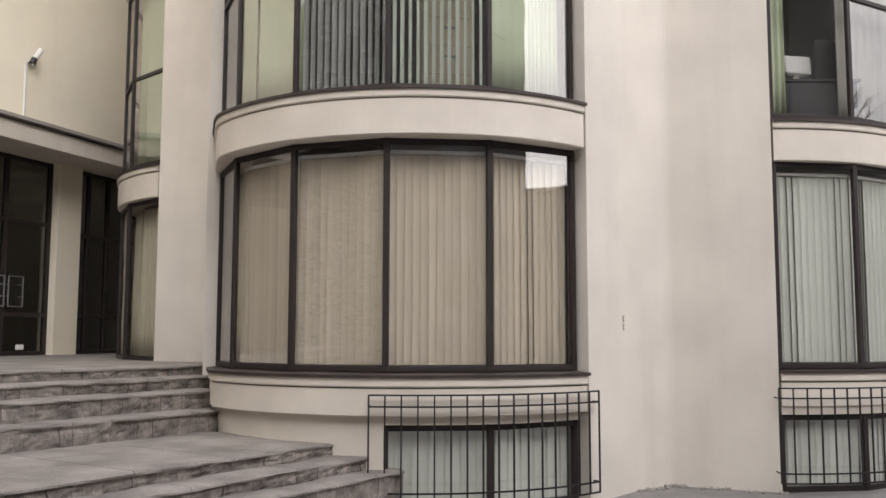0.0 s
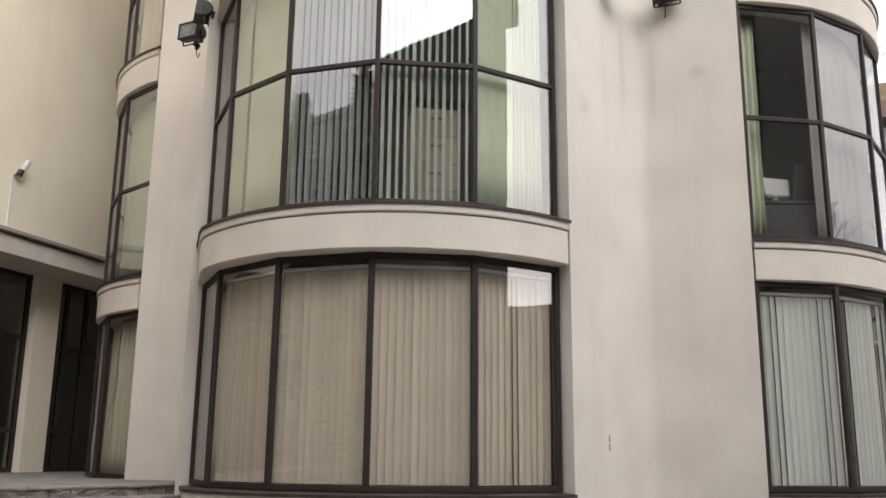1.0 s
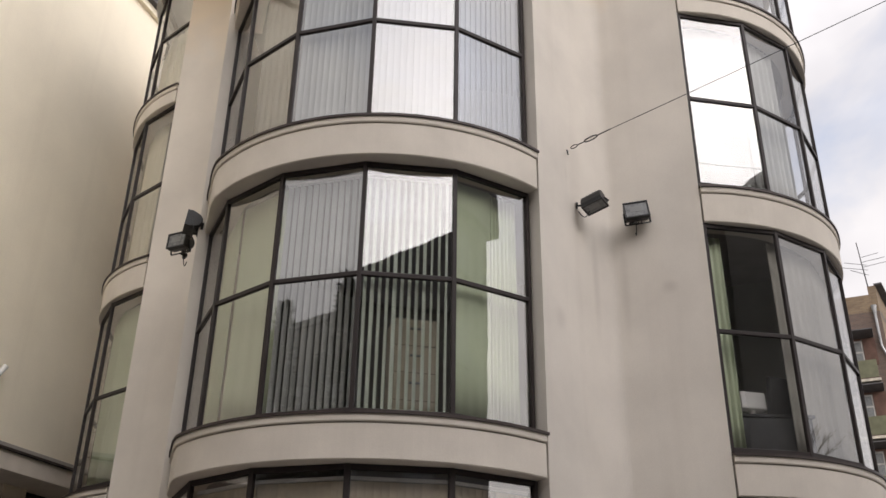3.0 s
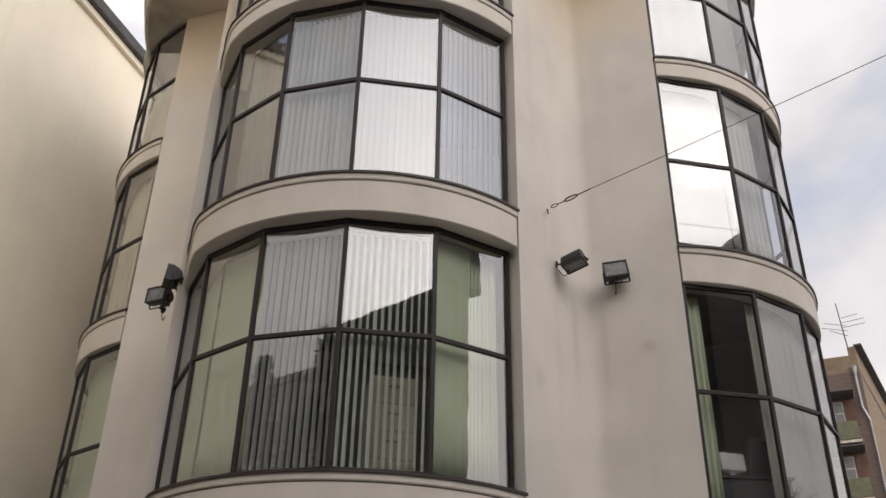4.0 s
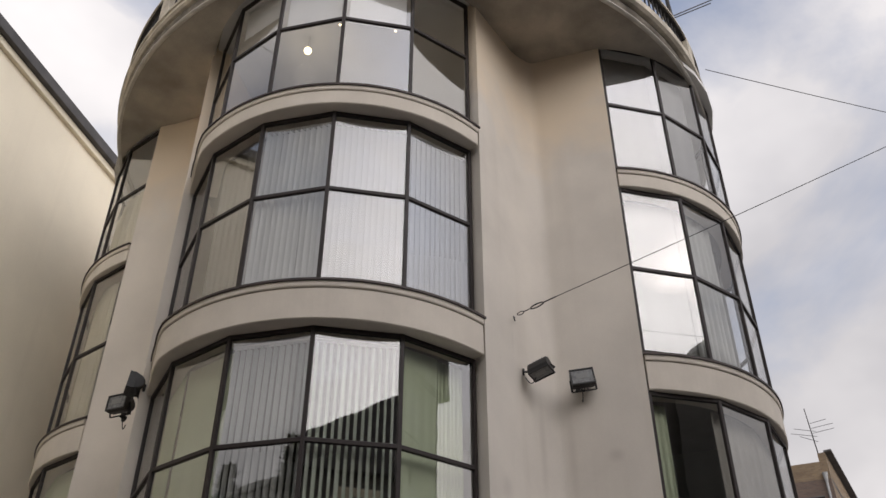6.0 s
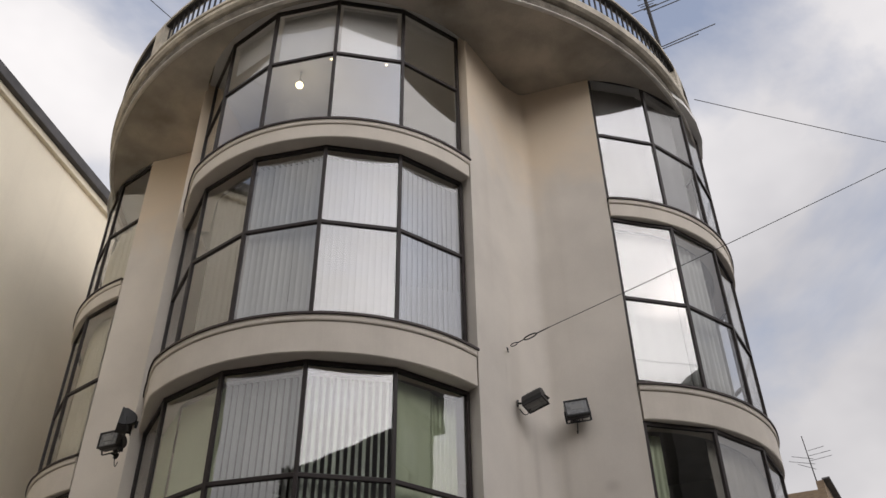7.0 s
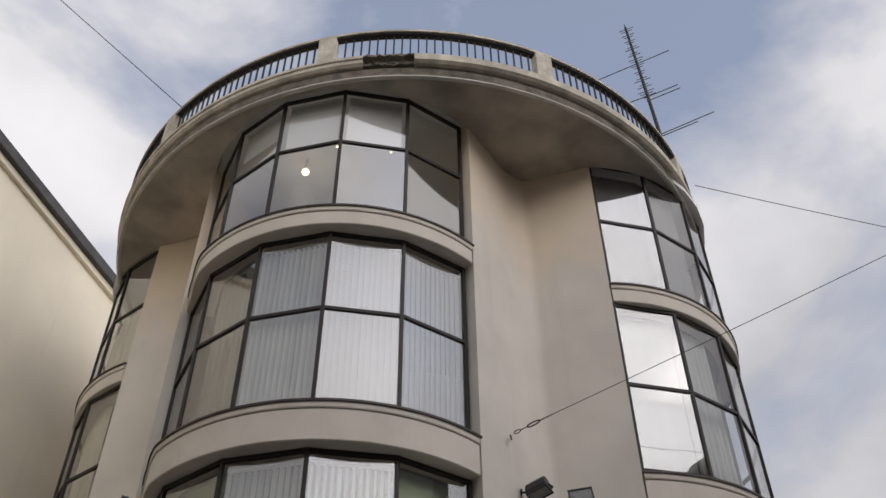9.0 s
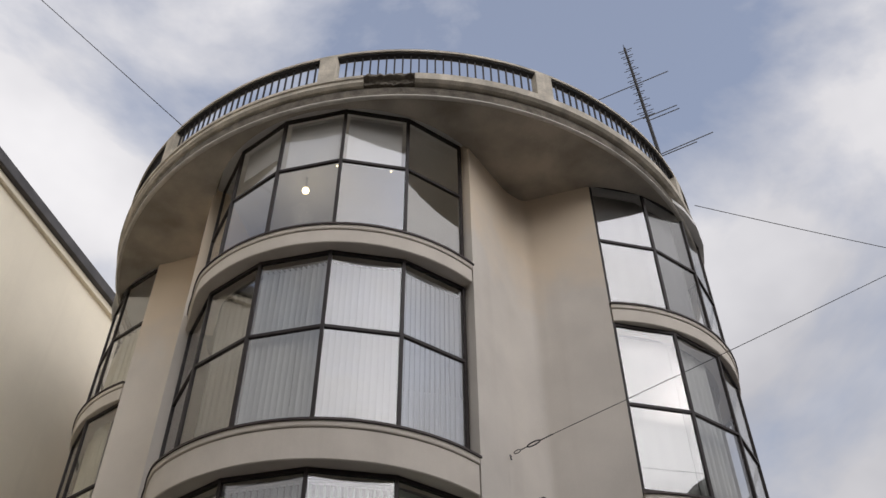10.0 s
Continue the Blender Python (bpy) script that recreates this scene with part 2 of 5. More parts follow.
ROOM = mat("room_wall", (0.37, 0.375, 0.34), 0.9, var=0.08)
CEILING = mat("ceiling_paint", (0.78, 0.77, 0.74), 0.9, var=0.05)
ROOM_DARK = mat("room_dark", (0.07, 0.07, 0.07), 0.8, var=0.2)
SLAB_IN = mat("room_floor", (0.3, 0.28, 0.25), 0.8)
STONE = mat("stair_stone", (0.255, 0.228, 0.204), 0.88, var=0.32, scale=2.4, grain=45, bump=0.45, streak=0.0, island=0.06)
STONE_DARK = mat("stair_riser", (0.245, 0.212, 0.185), 0.92, var=0.42, scale=7.0, grain=34, bump=0.8, tint=(0.19, 0.168, 0.15), island=0.2)
ASPHALT = mat("asphalt", (0.23, 0.215, 0.20), 0.9, var=0.3, scale=1.2, grain=50, bump=0.6)
IRON = mat("grille_iron", (0.025, 0.023, 0.022), 0.6, 0.2, var=0.3)
BLACK = mat("lamp_black", (0.02, 0.02, 0.021), 0.45, var=0.2)
LAMP_GLASS = mat("lamp_glass", (0.2, 0.205, 0.205), 0.15, 0.0, var=0.3, scale=20, bump=0)
REFLECTOR = mat("lamp_reflector", (0.2, 0.2, 0.195), 0.5, 0.3, bump=0)
WHITE_PLASTIC = mat("white_plastic", (0.75, 0.74, 0.7), 0.5, var=0.05)
STEEL = mat("steel_dull", (0.32, 0.32, 0.32), 0.4, 0.9, var=0.15, bump=0.05)
ALU = mat("aluminium_grey", (0.12, 0.12, 0.125), 0.5, 0.3, var=0.2)
ROOF = mat("roof_metal", (0.10, 0.095, 0.095), 0.6, 0.3, var=0.25)
BRICK_RED = mat("brick_red", (0.15, 0.085, 0.065), 0.9, var=0.3, scale=2, grain=20, bump=0.5)
BALC_GREEN = mat("balcony_olive", (0.15, 0.15, 0.09), 0.7, var=0.2)
TRUNK = mat("bark", (0.08, 0.065, 0.05), 0.95, var=0.3, grain=30, bump=0.6)
LEAF = mat("needle_green", (0.035, 0.05, 0.028), 0.8, var=0.3)

DARK_RENDER = mat("render_dark", (0.13, 0.125, 0.115), 0.9, var=0.2, scale=0.6)

OLD_PAINT = mat("old_window_paint", (0.4, 0.38, 0.35), 0.7, var=0.3)

# ---- mesh helpers ----


def obj(name, bm, material, parent=None, label="", smooth=False):
    me = bpy.data.meshes.new(name)
    bmesh.ops.recalc_face_normals(bm, faces=bm.faces)
    bm.to_mesh(me)
    bm.free()
    if smooth:
        for p in me.polygons:
            p.use_smooth = True
    me.materials.append(material)
    ob = new(name, me)
    if parent is not None:
        ob.parent = parent
    if label:
        ob["label"] = label
    return ob


part = obj


def share(name, src, m, parent=None):
    """One more piece on the mesh of src, at the pose m."""
    ob = new(name, src.data)
    if parent is not None:
        ob.parent = parent
    ob.matrix_local = m
    return ob


def empty(name, label, category, group="", kind="", at=(0, 0, 0)):
    ob = new(name)
    ob.location = at
    return tagged(ob, label, category, group, kind)


def add_box(bm, m, sx, sy, sz, bevel=0.0):
    """A box of that size, centred on the pose m."""
    r = bmesh.ops.create_cube(bm, size=1.0, matrix=m @ Matrix.Diagonal((sx, sy, sz, 1)))
    if bevel:
        vs = r["verts"]
        es = list({e for v in vs for e in v.link_edges})
        bmesh.ops.bevel(bm, geom=es, offset=bevel, segments=2, affect="EDGES", profile=0.6)


def box(m, sx, sy, sz, bevel=0.0):
    bm = bmesh.new()
    add_box(bm, m, sx, sy, sz, bevel)
    return bm


def beam(bm, a, b, w, h, bevel=0.0, up=(0, 0, 1)):
    """A bar from a to b, w across and h along up."""
    a, b, up = Vector(a), Vector(b), Vector(up)
    d = b - a
    x = d.normalized()
    y = up.cross(x)
    y = y.normalized() if y.length > 1e-5 else Vector((0, 1, 0))
    z = x.cross(y)
    m = Matrix((x, y, z)).transposed().to_4x4()
    m.translation = (a + b) / 2
    add_box(bm, m, d.length, w, h, bevel)


def rod(bm, a, b, r, seg=8, r2=None):
    a, b = Vector(a), Vector(b)
    d = b - a
    m = d.to_track_quat("Z", "Y").to_matrix().to_4x4()
    m.translation = (a + b) / 2
    bmesh.ops.create_cone(bm, cap_ends=True, segments=seg, radius1=r, radius2=r if r2 is None else r2, depth=d.length, matrix=m)


def prism(pts, z0, z1):
    """An upright prism over a plan outline."""
    bm = bmesh.new()
    lo = [bm.verts.new((*p, z0)) for p in pts]
    hi = [bm.verts.new((*p, z1)) for p in pts]
    n = len(pts)
    bm.faces.new(lo[::-1])
    bm.faces.new(hi)
    for i in range(n):
        bm.faces.new((lo[i], lo[(i + 1) % n], hi[(i + 1) % n], hi[i]))
    return bm


def ring(c, a0, a1, profile, seg=48, ease=None):
    """A profile of (radius, z) swept round c from a0 to a1 degrees, closed and capped."""
    bm = bmesh.new()
    rows = []
    closed = abs(a1 - a0) >= 359.9
    n = seg if closed else seg + 1
    for i in range(n):
        a = radians(a0 + (a1 - a0) * i / seg)
        dr = ease(math.degrees(a)) if ease else 0.0
        rows.append([bm.verts.new((c[0] + (r - dr) * math.cos(a), c[1] + (r - dr) * math.sin(a), z)) for r, z in profile])
    k = len(profile)
    for i in range(n if closed else n - 1):
        p, q = rows[i], rows[(i + 1) % n]
        for j in range(k):
            bm.faces.new((p[j], p[(j + 1) % k], q[(j + 1) % k], q[j]))
    if not closed:
        bm.faces.new(rows[0])
        bm.faces.new(rows[-1][::-1])
    return bm


def tube(name, pts, r, material, parent=None, label=""):
    cu = bpy.data.curves.new(name, "CURVE")
    cu.dimensions, cu.bevel_depth, cu.bevel_resolution = "3D", r, 2
    sp = cu.splines.new("POLY")
    sp.points.add(len(pts) - 1)
    for p, q in zip(sp.points, pts):
        p.co = (*q, 1)
    me = bpy.data.meshes.new_from_object(new("tmp", cu))
    bpy.data.objects.remove(bpy.data.objects["tmp"])
    me.materials.append(material)
    ob = new(name, me)
    if parent is not None:
        ob.parent = parent
    if label:
        ob["label"] = label
    return ob


def polar(c, r, a, z=None):
    x, y = c[0] + r * math.cos(radians(a)), c[1] + r * math.sin(radians(a))
    return Vector((x, y)) if z is None else Vector((x, y, z))


# ---- the plan of the tower ----
TOWER, TOWER_R = (0.843, 13.902), 5.80
BAND_R = {"middle": 2.55, "right": 2.48, "left": 2.515}      # the outer face of each bay's bands
TURN = {"middle": 24.3, "right": 22.84, "left": 21.04}      # degrees to a pane, five panes to a bay
GLASS_AT = {"middle": 2.377, "right": 2.419, "left": 2.445}   # the glass line of each bay
# centre and the angle of the first jamb of each bay
BAYS = {"middle": ((-0.278, 11.031), -169.5), "right": ((3.754, 12.273), -93.34), "left": ((-2.601, 14.557), -227.98)}
BANDS = [(0.90, 1.17, 1.30), (3.56, 3.92, 4.04), (6.91, 7.32, 7.44), (10.23, 10.47, 10.585)]
TRANSOMS = {"middle": [None, 5.55, 8.915, 12.12], "right": [None, 5.484, 8.80, 11.956], "left": [None, 5.391, 8.733, 11.921]}
HEADS = [3.56, 6.91, 10.23, 13.35]
CEIL_Z = 13.42
SOFFIT_Z, CORNICE_Z, RAIL_Z = 13.19, 13.68, 14.395


def jamb(bay, k, r=None):
    c, a = BAYS[bay]
    return polar(c, GLASS_AT[bay] if r is None else r, a + TURN[bay] * k)


def rot_about(p, deg):
    v = Vector(p) - Vector(TOWER)
    a = radians(deg)
    return Vector((TOWER[0] + v.x * math.cos(a) - v.y * math.sin(a), TOWER[1] + v.x * math.sin(a) + v.y * math.cos(a)))


FOLD_A, FOLD_B = Vector((2.20, 10.07)), Vector((2.52, 10.27))
FOLD_C = rot_about(FOLD_A, -82.0)
FOLD_D = rot_about(FOLD_B, -82.0)

# ---- ground and tower structure ----
ground = tagged(obj("ground", prism([(-1500, -1500), (1500, -1500), (1500, 1500), (-1500, 1500)], -0.5, 0.0), ASPHALT),
                "grey worn asphalt paving at the tower's foot", "ground", kind="structure")


def wall_strip(name, pts, z0, z1, thick, label, material, ends=(None, None)):
    """A wall along a broken plan line, thickened to the inside (left of the way); ends: its inner corners, where given."""
    P = [Vector(p) for p in pts]
    inner = []
    for i, p in enumerate(P):
        d = (P[min(i + 1, len(P) - 1)] - P[max(i - 1, 0)]).normalized()
        inner.append(p + Vector((-d.y, d.x)) * thick)
    inner[0] = Vector(ends[0]) if ends[0] is not None else inner[0]
    inner[-1] = Vector(ends[1]) if ends[1] is not None else inner[-1]
    return tagged(obj(name, prism([tuple(p) for p in P] + [tuple(p) for p in inner[::-1]], z0, z1), material), label, "wall", kind="structure")


def fillet(a, b, c, r, n=5):
    """The corner at b between a and c, rounded off over the length r."""
    a, b, c = Vector(a), Vector(b), Vector(c)
    p, q = b + (a - b).normalized() * r, b + (c - b).normalized() * r
    return [p.lerp(b, i / n).lerp(b.lerp(q, i / n), i / n) for i in range(n + 1)]


east0, east1 = jamb("middle", 5.03, BAND_R["middle"]), jamb("right", -0.02, BAND_R["right"] - 0.02)
wall_strip("wall_east", [east0] + fillet(east0, FOLD_A, FOLD_B, 0.13) + fillet(FOLD_A, FOLD_B, east1, 0.09) + [east1], -0.1, CEIL_Z, 0.3,
           "cream painted plaster wall folded between two bays, faintly streaked", PLASTER, (jamb("middle", 5.06, 2.32), jamb("right", -0.06, 2.34)))
wall_strip("wall_west", [jamb("left", 5.03, BAND_R["left"]), FOLD_D + Vector((0.1, 0.1)), jamb("middle", -0.02, BAND_R["middle"])], -0.1, CEIL_Z, 0.3,
           "cream painted plaster pier between two curved bays", PLASTER, (jamb("left", 5.06, 2.34), jamb("middle", -0.08, 2.32)))
rb, lb = jamb("right", 5, BAND_R["right"]), jamb("left", 0, BAND_R["left"])
a_r = math.degrees(math.atan2(rb.y - TOWER[1], rb.x - TOWER[0]))
a_l = math.degrees(math.atan2(lb.y - TOWER[1], lb.x - TOWER[0])) % 360
back = [rb] + [polar(TOWER, 5.2, a_r + (a_l - a_r) * k / 12) for k in range(1, 12)] + [lb]
wall_strip("wall_back", back, -0.1, CEIL_Z, 0.3, "plain cream plaster wall at the tower's back", PLASTER)


def outline(inset):
    """The tower's plan outline, drawn in by inset."""
    pts = []
    for bay, after in (("left", [FOLD_D]), ("middle", [FOLD_A, FOLD_B]), ("right", [])):
        pts += [tuple(jamb(bay, k / 2, GLASS_AT[bay] - inset)) for k in range(0, 11)]
        pts += [tuple(rot_in(p, inset)) for p in after]
    pts += [tuple(rot_in(p, inset + 0.25)) for p in back[1:-1]]
    return pts


def rot_in(p, inset):
    v = Vector(p) - Vector(TOWER)
    return Vector(TOWER) + v * (1 - inset / v.length)


for n, (zb, zg, zt) in enumerate(BANDS):
    tagged(obj("floor_%d" % (n + 1), prism(outline(0.16), zb + 0.06, zt - 0.06), SLAB_IN),
           "concrete storey floor slab inside the tower", "floor", kind="structure")
tagged(obj("wall_core", ring(TOWER, 0, 360, [(1.7, 1.3), (2.0, 1.3), (2.0, CEIL_Z - 0.01), (1.7, CEIL_Z - 0.01)], 40), ROOM),
                  "pale grey inner wall of the tower's rooms", "wall", kind="structure")
wall_strip("wall_link", [Vector((-4.87, 19.6)), jamb("left", 0, BAND_R["left"])], -0.1, CEIL_Z, 0.3, "plain cream wall joining the tower to the wing", PLASTER)
# partitions between the rooms of neighbouring bays
for k, (p, nm) in enumerate(((FOLD_B, "wall_room_1"), (FOLD_D, "wall_room_2"), (jamb("right", 3.0), "wall_room_3"), (jamb("left", 2.0), "wall_room_4"))):
    bm = bmesh.new()
    q, s = rot_in(p, 0.35), rot_in(p, (Vector(p) - Vector(TOWER)).length - 1.9)
    beam(bm, (q.x, q.y, 7.0), (s.x, s.y, 7.0), 0.12, 11.9)
    tagged(obj(nm, bm, ROOM), "pale room partition inside the tower", "wall", kind="structure")


def build_band(bay, n):
    """A curved spandrel: plaster drum, upper lip, joint and dark sheet flashing."""
    c, a = BAYS[bay]
    zb, zg, zt = BANDS[n]
    BR = BAND_R[bay]
    a0, a1 = a, a + 5 * TURN[bay]
    th = empty("spandrel_band", "cream plaster spandrel band with dark metal flashing, curved round the bay", "facade band",
               "curved spandrel bands", "structure", (*c, zb))
    inv = Matrix.Translation(th.location).inverted()

    def p(nm, bm, m, lab=""):
        o = part(nm, bm, m, th, lab)
        o.data.transform(inv)
        return o
    flat = {"middle": lambda q: 0.09 * min(1.0, max(0.0, (-147.0 - q) / 13.0)), "right": None, "left": None}[bay]
    p("drum", ring(c, a0, a1, [(2.15, zb), (BR - 0.012, zb), (BR, zb + 0.012), (BR, zg - 0.011), (2.15, zg - 0.011)], 60, flat), PLASTER_BAND)
    p("joint", ring(c, a0, a1, [(2.15, zg - 0.011), (BR - 0.05, zg - 0.011), (BR - 0.05, zg + 0.003), (2.15, zg + 0.003)], 60, flat), GROOVE, "dark recessed joint")
    p("lip", ring(c, a0, a1, [(2.15, zg + 0.003), (BR + 0.012, zg + 0.003), (BR + 0.02, zg + 0.016), (BR + 0.02, zt - 0.03), (2.15, zt - 0.03)], 60, flat), PLASTER_BAND)
    p("flashing", ring(c, a0 - 0.4, a1 + 0.4, [(2.2, zt - 0.03), (BR + 0.022, zt - 0.03), (BR + 0.022, zt - 0.042), (BR + 0.04, zt - 0.042),
                                     (BR + 0.04, zt - 0.012), (2.2, zt + 0.012)], 60, flat), FLASH, "dark brown sheet metal flashing")
    return th


def build_window(bay, n, num):
    """A faceted bay window: jambs and mullions, sill and head rails, transoms, and one pane to a field."""
    c, a = BAYS[bay]
    z0, z1 = BANDS[n][2] + 0.005, HEADS[n] - (0.13 if n == 3 and bay == "left" else 0.0)
    th = empty("window_%d" % num, "dark brown framed bay window of five flat panes", "window", "bay windows", "structure", (*c, z0))
    inv = Matrix.Translation(th.location).inverted()

    def p(nm, bm, m, lab=""):
        o = part(nm, bm, m, th, lab)
        o.data.transform(inv)
        return o
    w = 0.062 if n == 0 else 0.05
    for k in range(6):
        bm = bmesh.new()
        q = polar(c, GLASS_AT[bay], a + TURN[bay] * k)
        add_box(bm, pose(q.x, q.y, (z0 + z1) / 2, 0, 0, a + TURN[bay] * k), 0.05, w, z1 - z0 - 0.002, 0.008)
        p("mullion", bm, FRAME)
    tz = TRANSOMS[bay][n]
    for k in range(5):
        q0, q1 = polar(c, GLASS_AT[bay], a + TURN[bay] * k), polar(c, GLASS_AT[bay], a + TURN[bay] * (k + 1))
        d = (q1 - q0).normalized() * (w * 0.5 - 0.006)
        s0, s1 = q0 + d, q1 - d
        for nm, zz, hh in (("sill_rail", z0 + 0.03, 0.055), ("head_rail", z1 - 0.03, 0.055), ("transom", tz, 0.05)):
            if zz is None:
                continue
            bm = bmesh.new()
            beam(bm, (s0.x, s0.y, zz), (s1.x, s1.y, zz), 0.05, hh, 0.006)
            p(nm, bm, FRAME)
        fields = [(z0 + 0.067, z1 - 0.067)] if tz is None else [(z0 + 0.067, tz - 0.03), (tz + 0.03, z1 - 0.067)]
        for f0, f1 in fields:
            bm = bmesh.new()
            beam(bm, (s0.x, s0.y, (f0 + f1) / 2), (s1.x, s1.y, (f0 + f1) / 2), 0.006, f1 - f0)
            o = p("pane", bm, GLASS)
            o.visible_shadow = False
    return th


num = 1
for bay in ("middle", "right", "left"):
    for n in range(4):
        if not (bay == "left" and n == 0):
            build_band(bay, n)
        build_window(bay, n, num)
        num += 1
# foot walls under the lowest bands, with the basement openings left free
for bay, spans in (("middle", [(0, 3.0)]), ("right", [(2.0, 5)])):
    c, a = BAYS[bay]
    for s0, s1 in spans:
        tagged(obj("wall_foot_%s" % bay, ring(c, a + s0 * TURN[bay], a + s1 * TURN[bay], [(2.1, -0.1), (2.46, -0.1), (2.46, 0.9), (2.1, 0.9)], 40), PLASTER_BAND),
               "plaster foot wall under the bay", "wall", kind="structure")
    o0, o1 = (3, 5) if bay == "middle" else (0, 2)
    tagged(obj("wall_lintel_%s" % bay, ring(c, a + o0 * TURN[bay], a + o1 * TURN[bay], [(2.1, 0.82), (2.46, 0.82), (2.46, 0.9), (2.1, 0.9)], 30), PLASTER_BAND),
           "plaster lintel over the basement window", "wall", kind="structure")
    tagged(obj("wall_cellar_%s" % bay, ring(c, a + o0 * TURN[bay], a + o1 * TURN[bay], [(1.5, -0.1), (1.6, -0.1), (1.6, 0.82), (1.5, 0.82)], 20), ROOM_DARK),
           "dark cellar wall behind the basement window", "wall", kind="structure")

# ---- cornice and roof terrace ----
def plan_radius(deg):
    """How far the tower's outer face reaches from its middle, in the direction deg."""
    o, u = Vector(TOWER), Vector((math.cos(radians(deg)), math.sin(radians(deg))))
    best = 3.6
    for bay, (c, a) in BAYS.items():
        q = Vector(c) - o
        b = q.dot(u)
        disc = b * b - q.length_squared + (BAND_R[bay] - 0.01) ** 2
        if disc > 0:
            r = b + math.sqrt(disc)
            h = o + u * r - Vector(c)
            if (math.degrees(math.atan2(h.y, h.x)) - a) % 360 <= 5 * TURN[bay]:
                best = max(best, r)
    for line in ([jamb("middle", 5, BAND_R["middle"]), FOLD_A, FOLD_B, jamb("right", 0, BAND_R["right"])], [jamb("left", 5, BAND_R["left"]), FOLD_D, jamb("middle", 0, BAND_R["middle"])], back):
        for p, q in zip(line[:-1], line[1:]):
            d, e = Vector(q) - Vector(p), Vector(p) - o
            den = u.x * d.y - u.y * d.x
            if abs(den) < 1e-6:
                continue
            r, s = (e.x * d.y - e.y * d.x) / den, (e.x * u.y - e.y * u.x) / den
            if r > 0 and -0.001 <= s <= 1.001:
                best = max(best, r)
    return best


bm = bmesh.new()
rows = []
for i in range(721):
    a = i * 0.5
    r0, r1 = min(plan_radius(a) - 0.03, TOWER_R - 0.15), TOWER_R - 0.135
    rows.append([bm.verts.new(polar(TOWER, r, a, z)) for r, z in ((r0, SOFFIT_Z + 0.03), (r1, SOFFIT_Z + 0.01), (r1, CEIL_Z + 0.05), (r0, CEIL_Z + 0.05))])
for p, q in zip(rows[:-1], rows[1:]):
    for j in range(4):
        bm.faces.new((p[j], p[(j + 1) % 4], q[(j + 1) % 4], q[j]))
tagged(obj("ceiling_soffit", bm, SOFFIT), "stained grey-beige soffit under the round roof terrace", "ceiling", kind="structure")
tagged(obj("ceiling_rooms", prism(outline(-0.12), CEIL_Z - 0.04, CEIL_Z + 0.06), CEILING), "pale ceiling of the top floor rooms", "ceiling", kind="structure")
cornice = empty("cornice", "weathered concrete cornice round the tower's roof terrace", "cornice", kind="structure", at=(*TOWER, SOFFIT_Z))


def cpart(nm, bm, m, lab=""):
    o = part(nm, bm, m, cornice, lab)
    o.data.transform(Matrix.Translation(cornice.location).inverted())
    return o


cpart("lower_moulding", ring(TOWER, 0, 360, [(TOWER_R - 0.14, SOFFIT_Z + 0.02), (TOWER_R - 0.09, SOFFIT_Z), (TOWER_R - 0.06, SOFFIT_Z + 0.015), (TOWER_R - 0.062, SOFFIT_Z + 0.04), (TOWER_R - 0.10, SOFFIT_Z + 0.05), (TOWER_R - 0.14, SOFFIT_Z + 0.05)], 128), LIP)
# the shadow gap under the slab is put into the fascia's dark colour
cpart("fascia", ring(TOWER, 0, 360, [(TOWER_R - 0.14, SOFFIT_Z + 0.05), (TOWER_R - 0.10, SOFFIT_Z + 0.05), (TOWER_R - 0.085, SOFFIT_Z + 0.16), (TOWER_R - 0.08, SOFFIT_Z + 0.24), (TOWER_R - 0.11, SOFFIT_Z + 0.25), (TOWER_R - 0.11, SOFFIT_Z + 0.3), (TOWER_R - 0.14, SOFFIT_Z + 0.3)], 128), CONCRETE_DARK)
SLAB_PROFILE = [(0.05, SOFFIT_Z + 0.3), (TOWER_R - 0.02, SOFFIT_Z + 0.3), (TOWER_R + 0.03, SOFFIT_Z + 0.34), (TOWER_R + 0.03, CORNICE_Z), (0.05, CORNICE_Z)]
cpart("upper_slab", ring(TOWER, -93.4, 90, SLAB_PROFILE, 90), CONCRETE)
# the stretch whose facing has broken away
cpart("worn_slab", ring(TOWER, 90, 258.5, [(0.05, SOFFIT_Z + 0.3), (TOWER_R - 0.05, SOFFIT_Z + 0.3), (TOWER_R - 0.01, SOFFIT_Z + 0.34), (TOWER_R - 0.01, SOFFIT_Z + 0.42), (TOWER_R + 0.015, SOFFIT_Z + 0.43), (TOWER_R + 0.015, CORNICE_Z), (0.05, CORNICE_Z)], 90), CONCRETE)
bm = ring(TOWER, 258.5, 266.6, [(0.05, SOFFIT_Z + 0.3), (TOWER_R - 0.05, SOFFIT_Z + 0.3), (TOWER_R - 0.06, SOFFIT_Z + 0.33), (TOWER_R - 0.05, SOFFIT_Z + 0.36), (TOWER_R - 0.09, SOFFIT_Z + 0.39), (TOWER_R - 0.06, SOFFIT_Z + 0.42), (TOWER_R + 0.01, SOFFIT_Z + 0.44), (TOWER_R + 0.01, CORNICE_Z), (0.05, CORNICE_Z)], 60)
for v in bm.verts:
    d = Vector((v.co.x - TOWER[0], v.co.y - TOWER[1]))
    if d.length > 3:
        k = 0.02 * noise.noise(v.co * 4.0) + 0.035 * noise.noise(v.co * 14.0)
        d = d.normalized() * k
        v.co.x += d.x
        v.co.y += d.y
        v.co.z += 0.4 * k if v.co.z < CORNICE_Z - 0.01 else 0
cpart("broken_slab", bm, CONCRETE_DARK, "slab edge with broken plaster facing")

